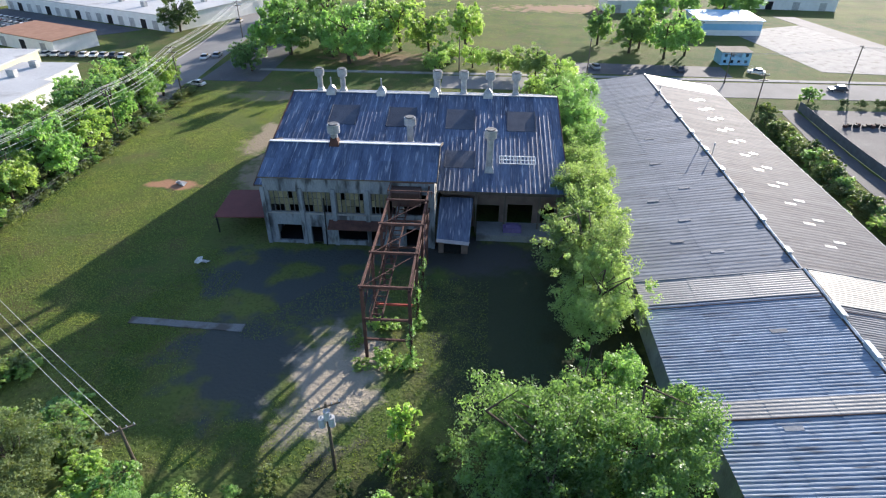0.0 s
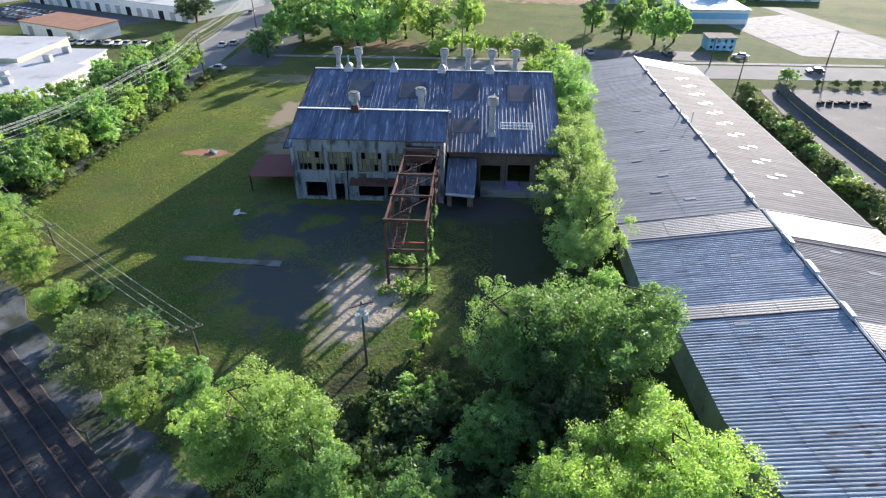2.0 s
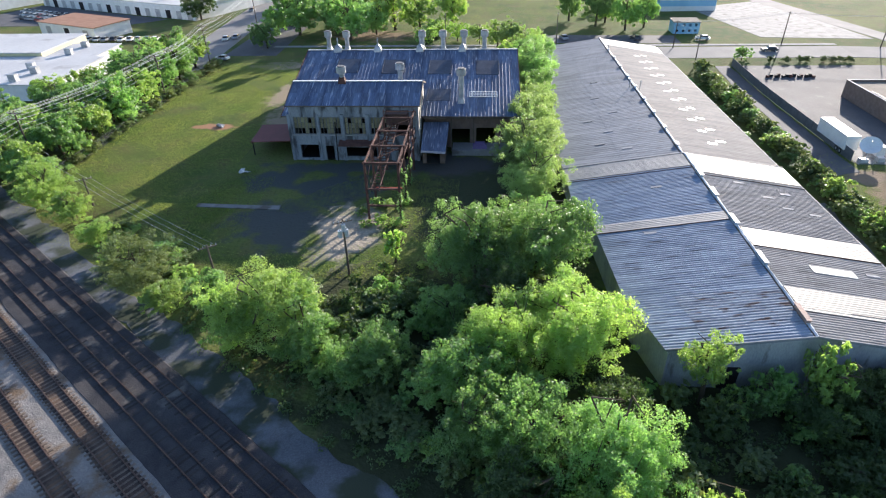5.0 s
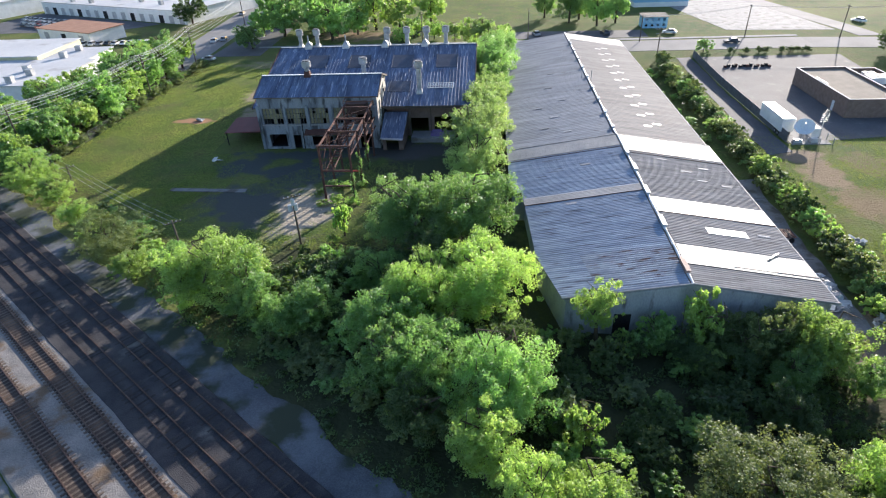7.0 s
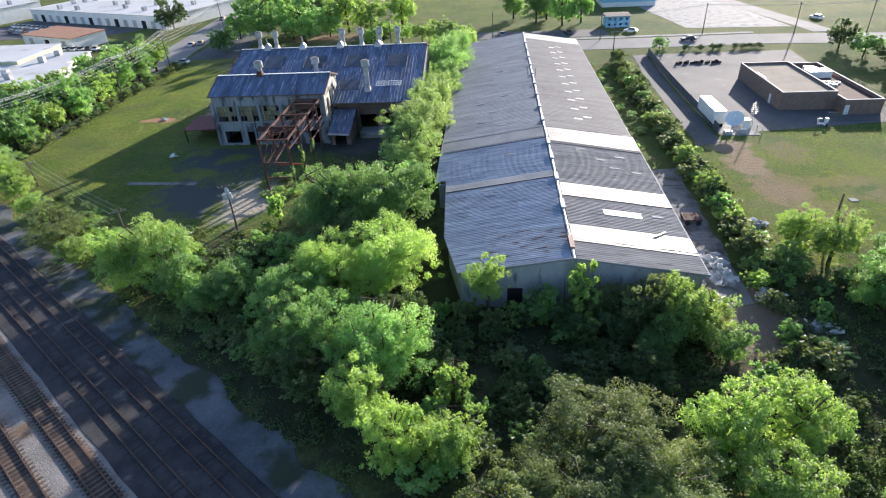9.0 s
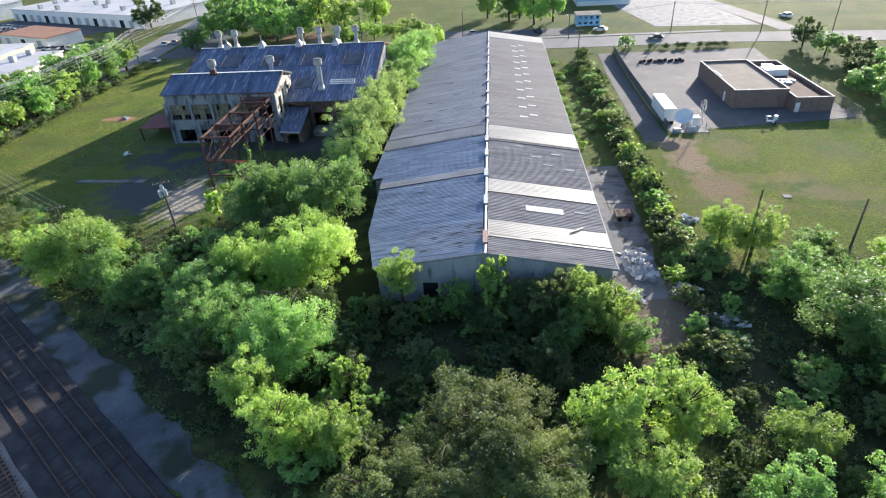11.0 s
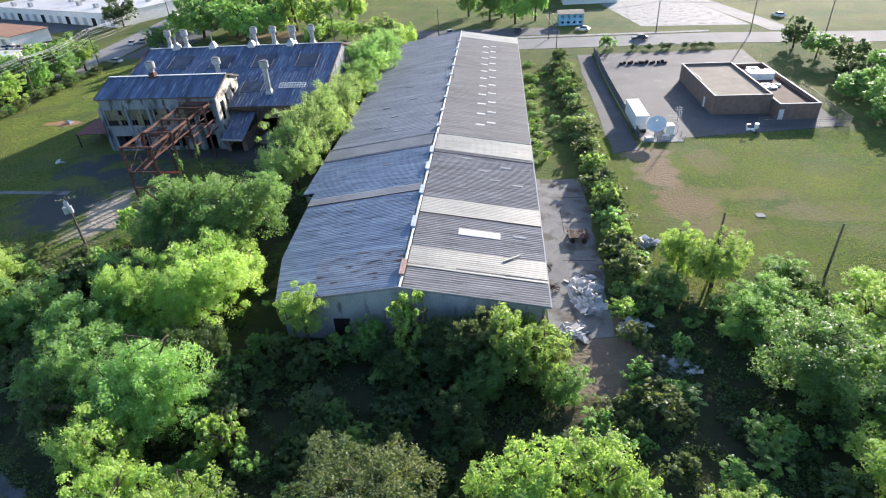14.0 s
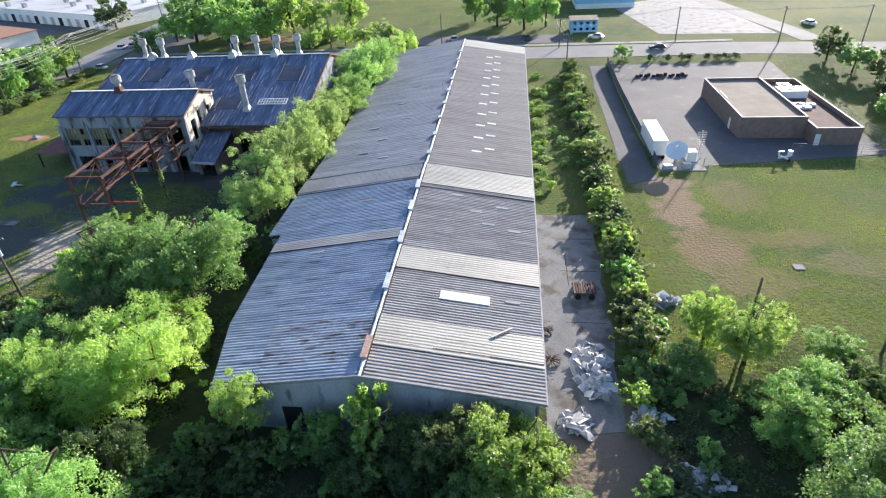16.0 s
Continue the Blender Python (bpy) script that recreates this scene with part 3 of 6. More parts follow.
            q = [(RIDGE_X, y0, roof_z(RIDGE_X, y0)), (a, y0, roof_z(a, y0)), (b, y1, roof_z(b, y0)), (RIDGE_X, y1, roof_z(RIDGE_X, y0))]
            deck.slab([(x, yy, z - 0.02) for x, yy, z in (q if side > 0 else q[::-1])], 0.12)
    part("roof_deck", deck, M["wood"], w)
    for y0, y1 in ((NEAR_Y, STEP_Y), (STEP_Y, FAR_Y)):
        z = RIDGE_Z + lift(y0 + 0.1)
        n = int((y1 - y0) / 1.1)
        for i in range(n):
            s = Shape()
            a, b = y0 + (y1 - y0) * i / n, y0 + (y1 - y0) * (i + 1) / n + 0.03
            d = rng.uniform(-0.03, 0.03)
            for sx in (-1, 1):
                v = [(RIDGE_X, a, z + 0.2), (RIDGE_X + sx * (0.17 + d), a, z + 0.12), (RIDGE_X + sx * (0.17 + d), b, z + 0.12), (RIDGE_X, b, z + 0.21)]
                s.slab(v if sx > 0 else v[::-1], 0.03)
            part("ridge_cap", s, M["ridge"], w, "peeling pale blue ridge cap")
    for y0 in [58.5 + 7.6 * i for i in range(9)]:
        s = Shape().box(RIDGE_X - 0.2, RIDGE_X + 0.2, y0, y0 + 1.1, RIDGE_Z + 0.1, RIDGE_Z + 0.36)
        s.slab([(RIDGE_X - 0.3, y0 - 0.1, RIDGE_Z + 0.42), (RIDGE_X + 0.3, y0 - 0.1, RIDGE_Z + 0.42), (RIDGE_X + 0.3, y0 + 1.2, RIDGE_Z + 0.42), (RIDGE_X - 0.3, y0 + 1.2, RIDGE_Z + 0.42)], 0.06)
        part("ridge_vent", s, M["ridge"], w, "small pale blue ridge ventilator")
    for y0, length in ((14.6, 2.6), (24.4, 2.4), (33.0, 2.2), (40.5, 2.2), (46.5, 2.2)):
        z = RIDGE_Z + 0.3
        s = Shape().box(RIDGE_X - 0.2, RIDGE_X + 0.2, y0, y0 + length, z - 0.1, z + 0.4)
        s.slab([(RIDGE_X - 0.28, y0 - 0.1, z + 0.50), (RIDGE_X + 0.28, y0 - 0.1, z + 0.44), (RIDGE_X + 0.28, y0 + length + 0.1, z + 0.44), (RIDGE_X - 0.28, y0 + length + 0.1, z + 0.50)], 0.07)
        part("ridge_vent", s, M["vent_rust" if y0 < 20 else "ridge"], w, "long rusting ridge ventilator" if y0 < 20 else "long pale ridge ventilator")
        part("louvre", Shape().box(RIDGE_X + 0.205, RIDGE_X + 0.235, y0 + 0.1, y0 + length - 0.1, z + 0.04, z + 0.28), M["rust"], w, "rusty louvre of the ridge ventilator")
    edge = Shape()
    edge.beam((west_x(12.6) - 0.03, NEAR_Y - 0.04, roof_z(west_x(12.6), 13) + 0.1), (RIDGE_X, NEAR_Y - 0.04, RIDGE_Z + 0.4), 0.1, 0.28)
    edge.beam((RIDGE_X, NEAR_Y - 0.04, RIDGE_Z + 0.4), (EAST_X + 0.03, NEAR_Y - 0.04, roof_z(EAST_X, 13) + 0.1), 0.1, 0.28)
    part("barge_board", edge, M["roof_patch"], w)
    step = Shape()
    for xa in (west_x(50), EAST_X):
        step.beam((xa, STEP_Y + 0.06, roof_z(xa, 50) + 0.05), (RIDGE_X, STEP_Y + 0.06, RIDGE_Z + 0.33), 0.12, 0.3)
    part("step_flashing", step, M["roof_tan"], w, "pale flashing at the step of the roof")
    gut = Shape().beam((EAST_X + 0.08, NEAR_Y, roof_z(EAST_X, 13) - 0.02), (EAST_X + 0.08, STEP_Y, roof_z(EAST_X, 13) - 0.02), 0.14)
    gut.beam((EAST_X + 0.08, STEP_Y, roof_z(EAST_X, 60) - 0.02), (EAST_X + 0.08, FAR_Y, roof_z(EAST_X, 60) - 0.02), 0.14)
    part("gutter", gut, M["coping"], w)

    def patch(name, x0, x1, y0, y1, mat, label="", up=0.15):
        v = [(x0, y0, roof_z(x0, y0) + up), (x1, y0, roof_z(x1, y0) + up), (x1, y1, roof_z(x1, y0) + up), (x0, y1, roof_z(x0, y0) + up)]
        part(name, Shape().slab(v, 0.05), mat, w, label)

    patch("skylight_panel", 42.0, 46.9, 24.3, 25.7, M["skylight"], "cloudy white skylight panel")
    for i in range(11):
        y0 = 62 + i * 5.6
        for x0, dy in ((42.8, 0), (44.7, 1.5)):
            patch("skylight_panel", x0, x0 + 1.5, y0 + dy, y0 + dy + 0.55, M["skylight"], "", 0.08)
    for x0, y0 in ((41.2, 46.2), (47.0, 44.4), (43.8, 42.5), (45.4, 39.8), (48.6, 38.9), (48.4, 25.2), (29.5, 45.0), (26, 33.2), (28.6, 60), (27.0, 68), (29.4, 77), (27.4, 86), (28.8, 96), (24.8, 63), (24.4, 74)):
        patch("roof_patch", x0, x0 + 1.5, y0, y0 + 0.5, M["roof_patch"], "faded repair sheet", 0.12)
    for x, y0 in ((35.6, 89.7), (37.3, 88.0), (36.2, 118.0)):
        z = roof_z(x, y0)
        pipe = part("vent_pipe", Shape().tube((x, y0, z - 0.1), (x, y0, z + 1.7), 0.07, n=8), M["galv"], w, "slender roof pipe")
        part("pipe_cap", Shape().tube((x, y0, z + 1.7), (x, y0, z + 1.95), 0.17, 0.05, n=8), M["galv"], pipe)
    v = Shape().beam((47.2, 19.6, roof_z(47.2, 19) + 0.25), (49.1, 21.3, roof_z(49.1, 21) + 0.25), 0.22, 0.1)
    single("loose_board", v, M["roof_pale"], "pale loose board lying on the corrugated roof", "board")


warehouse()


# ---- old factory ----
def slope_sheets(parent, x0, x1, ya, za, yb, zb, mat, width, rows, rng):
    """Ribbed metal sheets on a slope that runs from (ya, za) up to (yb, zb)."""
    n = round((x1 - x0) / width)
    ny = yb - ya
    for i in range(n):
        a, b = x0 + (x1 - x0) * i / n, x0 + (x1 - x0) * (i + 1) / n
        for r in range(rows):
            f0, f1 = r / rows, min(1, (r + 1) / rows + 0.02)
            prof = []
            for j in range(2):
                for fr, h in ((0.0, 0), (0.1, 0.028), (0.22, 0.028), (0.32, 0)):
                    prof.append((a + (b - a) * (j + fr) / 2, h))
            prof.append((b, 0))
            lap = 0.03 + 0.02 * (rows - r) + rng.uniform(0, 0.02)
            v = []
            for x, h in prof:
                for f in (f0, f1):
                    v.append((x, ya + ny * f, za + (zb - za) * f + h + lap))
            q = [(2 * k, 2 * k + 2, 2 * k + 3, 2 * k + 1) for k in range(len(prof) - 1)]
            part("roof_sheet", Shape().add(v, q if ny > 0 else [t[::-1] for t in q]), mat, parent)


def window(parent, x0, x1, z0, z1, y, cols, rows, rng):
    fr = Shape()
    for x in (x0, x1 - 0.1):
        fr.box(x, x + 0.1, y + 0.06, y + 0.2, z0, z1)
    for z in (z0, z1 - 0.1):
        fr.box(x0 + 0.1, x1 - 0.1, y + 0.06, y + 0.2, z, z + 0.1)
    wo = part("window", fr, M["fence"], parent, "rusty steel factory window with broken panes")
    for i in range(1, cols):
        x = x0 + (x1 - x0) * i / cols
        part("window_bar", Shape().box(x - 0.05, x + 0.05, y + 0.08, y + 0.16, z0 + 0.1, z1 - 0.1), M["fence"], wo)
    for i in range(cols):
        for j in range(rows):
            if j == 0 and rng.random() < 0.45 or rng.random() < 0.1:
                continue
            a, b = x0 + 0.1 + (x1 - x0 - 0.2) * i / cols, x0 + 0.1 + (x1 - x0 - 0.2) * (i + 1) / cols
            c, d = z0 + 0.1 + (z1 - z0 - 0.2) * j / rows, z0 + 0.1 + (z1 - z0 - 0.2) * (j + 1) / rows
            part("pane", Shape().box(a + 0.05, b - 0.05, y + 0.11, y + 0.13, c + 0.02, d - 0.02), M["amber"], wo)


FX0, FX1, FY, FEZ, FRY, FRZ, FBY, FBZ = -28.9, -5.2, 67.4, 12.2, 73.7, 14.5, 78.5, 12.9
BX0, BX1, BY, BEZ, BRY, BRZ, BBY = -31.5, 12.7, 71.6, 8.7, 94.5, 15.0, 116.0


def factory():
    rng = random.Random(8)
    g = 1.8
    w = thing("factory_building", -8, 85, 1.9, "derelict factory with dark patched metal roofs and broken windows", "factory")
    ups = [(-28.0, -24.0), (-23.3, -19.5), (-18.8, -15.0), (-14.1, -10.6), (-9.7, -6.6)]
    holes = [(a, b, 6.9, 10.1) for a, b in ups] + [(-27.4, -23.4, 2.3, 4.9), (-22.7, -21.2, g + 0.1, 4.7), (-19.2, -13.4, 2.6, 4.4), (-9.4, -7.2, g + 0.1, 4.8)]
    front = Shape().wall("x", FY, 0.4, FX0 + 0.3, FX1 - 0.3, g, FEZ - 0.1, holes)
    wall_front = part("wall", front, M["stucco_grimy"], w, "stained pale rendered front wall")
    for a, b in ups[:4]:
        window(wall_front, a, b, 6.9, 10.1, FY, 6, 3, rng)
    pil = [-28.75, -23.65, -19.15, -14.55, -10.15, -5.75]
    for x in pil:
        part("pilaster", Shape().box(x - 0.28, x + 0.28, FY - 0.22, FY - 0.003, g, FEZ - 1.6), M["stucco_grimy"], w)
    part("pipe", Shape().tube((-20.6, FY - 0.3, g), (-20.4, FY - 0.3, 9.3), 0.09, n=8), M["dark"], w, "dark downpipe")
    part("canopy", Shape().slab([(-20, FY - 1.6, 5.3), (-12, FY - 1.6, 5.3), (-12, FY, 5.9), (-20, FY, 5.9)], 0.1), M["rust"], w, "sagging rusty canopy over the loading doors")
    part("sill", Shape().box(FX0 + 0.4, -10.4, FY - 0.1, FY - 0.004, 6.65, 6.85), M["concrete"], w)
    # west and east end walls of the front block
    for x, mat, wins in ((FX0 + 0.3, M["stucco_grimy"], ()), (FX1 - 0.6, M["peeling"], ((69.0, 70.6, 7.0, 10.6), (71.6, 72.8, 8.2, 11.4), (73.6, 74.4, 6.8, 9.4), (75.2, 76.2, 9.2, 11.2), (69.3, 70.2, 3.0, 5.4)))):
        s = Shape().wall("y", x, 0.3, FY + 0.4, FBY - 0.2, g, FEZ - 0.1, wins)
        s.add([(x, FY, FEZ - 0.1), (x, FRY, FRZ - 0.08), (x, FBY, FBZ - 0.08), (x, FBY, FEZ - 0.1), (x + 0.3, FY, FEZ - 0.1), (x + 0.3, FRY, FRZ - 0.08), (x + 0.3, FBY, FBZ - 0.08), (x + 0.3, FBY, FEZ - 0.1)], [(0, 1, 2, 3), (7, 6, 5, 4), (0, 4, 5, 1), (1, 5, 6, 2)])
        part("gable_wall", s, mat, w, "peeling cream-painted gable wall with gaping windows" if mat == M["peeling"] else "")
    part("wall", Shape().box(FX0 + 0.6, FX1 - 0.6, FBY - 0.4, FBY - 0.1, g, FBZ - 0.1), M["stucco_grimy"], w)
    part("floor", Shape().box(FX0 + 0.7, FX1 - 0.7, FY + 0.5, FBY - 0.5, 5.6, 5.9), M["dark"], w)
    part("floor", Shape().box(FX0 + 0.7, FX1 - 0.7, FY + 0.5, FBY - 0.5, 1.92, 2.0), M["dark"], w)
    front_roof = Shape().slab([(FX0, FY - 0.35, FEZ), (FX1, FY - 0.35, FEZ), (FX1, FRY, FRZ), (FX0, FRY, FRZ)], 0.12)
    roof = part("roof", front_roof, M["wood"], w)
    slope_sheets(roof, FX0, FX1, FY - 0.4, FEZ, FRY, FRZ, M["metal_roof"], 1.3, 2, rng)
    back_roof = part("roof", Shape().slab([(FX0, FRY, FRZ), (FX1, FRY, FRZ), (FX1, FBY + 0.2, FBZ), (FX0, FBY + 0.2, FBZ)], 0.12), M["wood"], w)
    slope_sheets(back_roof, FX0, FX1, FBY + 0.2, FBZ, FRY, FRZ, M["metal_roof"], 2.4, 1, rng)
    s = Shape().beam((FX0 - 0.05, FRY, FRZ + 0.17), (FX1 + 0.05, FRY, FRZ + 0.17), 0.5, 0.1)
    part("ridge_cap", s, M["white"], w, "bright metal ridge cap")
    for x in (FX0 - 0.06, FX1 + 0.06):
        part("barge_board", Shape().beam((x, FY - 0.4, FEZ - 0.02), (x, FRY, FRZ + 0.06), 0.12, 0.34), M["wood"], w)
        part("barge_board", Shape().beam((x, FRY, FRZ + 0.06), (x, FBY + 0.2, FBZ), 0.12, 0.34), M["wood"], w)
    # large block behind
    s = Shape()
    s.wall("x", BY + 2.2, 0.35, -5.0, BX1 - 0.4, g, BEZ + 0.35, ((-0.2, 3.4, g + 0.1, 5.6), (4.6, 8.2, g + 0.1, 5.8), (9.4, 11.6, 3, 5.4)))
    part("wall", s, M["brick"], w, "dim brick wall under the deep eave")
    for x in (BX0 + 0.2, BX1 - 0.5):
        s = Shape().box(x, x + 0.3, BY + 2.2, BBY - 0.2, g, BEZ - 0.1)
        s.add([(x, BY + 2.2, BEZ - 0.1), (x, BRY, BRZ - 0.15), (x, BBY, BEZ - 0.1), (x + 0.3, BY + 2.2, BEZ - 0.1), (x + 0.3, BRY, BRZ - 0.15), (x + 0.3, BBY, BEZ - 0.1)], [(0, 1, 2), (5, 4, 3), (0, 3, 4, 1), (1, 4, 5, 2)])
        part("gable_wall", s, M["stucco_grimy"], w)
    part("wall", Shape().box(BX0 + 0.5, BX1 - 0.5, BBY - 0.5, BBY - 0.2, g, BEZ - 0.1), M["brick"], w)
    part("wall", Shape().box(BX0 + 0.5, FX0 + 0.3, BY + 2.2, BY + 2.5, g, BEZ), M["brick"], w)
    roof = part("roof", Shape().slab([(BX0, BY, BEZ), (BX1, BY, BEZ), (BX1, BRY, BRZ), (BX0, BRY, BRZ)], 0.14), M["wood"], w)
    slope_sheets(roof, BX0, BX1, BY - 0.1, BEZ, BRY, BRZ, M["metal_roof"], 1.35, 4, rng)
    roof = part("roof", Shape().slab([(BX0, BRY, BRZ), (BX1, BRY, BRZ), (BX1, BBY, BEZ), (BX0, BBY, BEZ)], 0.14), M["wood"], w)
    slope_sheets(roof, BX0, BX1, BBY + 0.1, BEZ, BRY, BRZ, M["metal_roof"], 2.6, 2, rng)
    part("ridge_cap", Shape().beam((BX0, BRY, BRZ + 0.16), (BX1, BRY, BRZ + 0.16), 0.55, 0.1), M["galv"], w)
    for x in (BX0 - 0.06, BX1 + 0.06):
        part("barge_board", Shape().beam((x, BY - 0.1, BEZ), (x, BRY, BRZ + 0.05), 0.12, 0.36), M["rust"], w)
        part("barge_board", Shape().beam((x, BRY, BRZ + 0.05), (x, BBY, BEZ), 0.12, 0.36), M["rust"], w)
    part("eave_beam", Shape().beam((-5, BY + 0.1, BEZ - 0.25), (BX1, BY + 0.1, BEZ - 0.25), 0.2, 0.3), M["wood"], w)
    for x in (0.0, 4.1, 8.9, 12.3):
        part("post", Shape().box(x - 0.12, x + 0.12, BY + 0.3, BY + 0.54, g, BEZ - 0.15), M["wood"], w)

    def on_slope(y):
        return BEZ + (BRZ - BEZ) * (y - BY) / (BRY - BY)

    for x, y, dx, dy in ((-21.8, 88.3, 4.4, 5.0), (-12.4, 88.0, 4.4, 5.0), (-3.0, 87.8, 4.4, 5.0), (6.6, 87.6, 4.4, 5.0), (-2.6, 78.2, 4.4, 3.8)):
        v = [(x - dx / 2, y - dy / 2, on_slope(y - dy / 2) + 0.19), (x + dx / 2, y - dy / 2, on_slope(y - dy / 2) + 0.19), (x + dx / 2, y + dy / 2, on_slope(y + dy / 2) + 0.19), (x - dx / 2, y + dy / 2, on_slope(y + dy / 2) + 0.19)]
        sk = part("roof_light", Shape().slab(v, 0.12), M["boarded"], w, "dark boarded roof light")
        for xx in (v[0][0], v[1][0]):
            part("kerb", Shape().beam((xx, v[0][1], v[0][2] + 0.05), (xx, v[3][1], v[3][2] + 0.05), 0.12, 0.14), M["boarded"], sk)
    grate = Shape()
    x0, x1, y0, y1 = 3.2, 8.4, 77.4, 79.0
    for yy in (y0, (y0 + y1) / 2, y1):
        grate.beam((x0, yy, on_slope(yy) + 0.28), (x1, yy, on_slope(yy) + 0.28), 0.14, 0.1)
    for i in range(11):
        x = x0 + (x1 - x0) * i / 10
        grate.beam((x, y0, on_slope(y0) + 0.28), (x, y1, on_slope(y1) + 0.28), 0.16, 0.1)
    part("roof_grate", grate, M["white"], w, "white slatted grate on the dark roof")
    # lean-to at the foot of the east gable
    lean = Shape().slab([(-5.1, 64.9, 4.7), (-0.7, 64.3, 4.7), (-0.4, 72.4, 7.4), (-5.1, 72.4, 7.4)], 0.12)
    lt = part("lean_to_roof", lean, M["metal_roof"], w, "buckled metal lean-to roof with a pale strip for its sunlit lower edge")
    # pale strip laid on as the sunlight along the lower edge
    part("edge_strip", Shape().beam((-5.1, 64.9, 4.76), (-0.7, 64.3, 4.76), 0.9, 0.1), M["galv"], lt)
    part("lean_to_wall", Shape().wall("x", 66.2, 0.25, -4.9, -0.9, g, 4.9, ((-4.2, -1.8, g + 0.1, 4.4),)), M["brick"], w)
    part("lean_to_wall", Shape().box(-1.1, -0.9, 66.45, 73.5, g, 5.0), M["brick"], w)
    part("loading_dock", Shape().box(0.2, 12.4, 69.8, 73.7, 1.7, 2.9), M["concrete"], w)


factory()
s = Shape().box(4.0, 6.6, 70.6, 71.8, 2.9, 3.6).box(4.4, 6.2, 70.8, 71.6, 3.6, 4.0)
single("covered_pallet", s, M["purple"], "bundle under a faded purple tarp on the dock", "pallet")


def roof_vent(x, y, z, tall, r, kind_label, base_rust=False, cone=False):
    v = thing("roof_ventilator", x, y, z, kind_label, "roof vent", "roof vents of the factory")
    b = 0.75 if cone else 0.6
    zb = z - 0.5
    s = Shape()
    if cone:
        s.add([(x + sx * b * k, y + sy * b * k, zz) for zz, k in ((zb, 1.15), (z + 0.7, 0.85), (z + 1.3, 0.3)) for sx, sy in ((-1, -1), (1, -1), (1, 1), (-1, 1))],
              [(4 * l + i, 4 * l + (i + 1) % 4, 4 * l + 4 + (i + 1) % 4, 4 * l + 4 + i) for l in range(2) for i in range(4)] + [(8, 9, 10, 11)])
        part("base", s, M["galv"], v, "tapered sheet-metal base")
        part("pipe", Shape().tube((x, y, z + 1.3), (x, y, z + tall), 0.14, n=8), M["galv"], v)
        return
    s.add([(x + sx * b * k, y + sy * b * k, zz) for zz, k in ((zb, 1.2), (z + 0.25, 1.0), (z + 0.9, 0.7)) for sx, sy in ((-1, -1), (1, -1), (1, 1), (-1, 1))],
          [(4 * l + i, 4 * l + (i + 1) % 4, 4 * l + 4 + (i + 1) % 4, 4 * l + 4 + i) for l in range(2) for i in range(4)] + [(8, 9, 10, 11)])
    part("base", s, M["rust"] if base_rust else M["galv"], v, "rusty orange sheet base" if base_rust else "")
    part("flue", Shape().tube((x, y, z + 0.8), (x, y, z + tall - 1.2), r, n=14), M["galv"], v, smooth_faces=False)
    cap = Shape().tube((x, y, z + tall - 1.25), (x, y, z + tall - 0.15), r * 1.75, n=16)
    cap.tube((x, y, z + tall - 1.5), (x, y, z + tall - 1.25), r, r * 1.75, n=16, caps=False)
    cp = part("cap", cap, M["galv"], v, "round ventilator drum")
    part("lid", Shape().tube((x, y, z + tall - 0.1), (x, y, z + tall + 0.02), r * 1.35, n=16), M["fence"], cp)


for x in (-25.0, -16.5, -7.6, 1.3):
    roof_vent(x, 94.4, 15.0, 2.6, 0.3, "squat sheet-metal ridge vent on a dark roof", cone=True)
for x in (-27.2, -23.3, -7.2, -2.8, 1.6, 5.9):
    roof_vent(x, 95.8, 14.65, 4.1, 0.45, "tall galvanised stack with a drum cap behind the ridge")
roof_vent(-19.8, 73.6, 14.6, 2.8, 0.5, "galvanised roof vent on a rusty orange base", base_rust=True)
roof_vent(-10.2, 81.0, 11.4, 4.6, 0.5, "galvanised roof vent on the patched roof")
roof_vent(1.7, 76.0, 10.0, 6.3, 0.5, "tall galvanised stack rising from the lower roof")


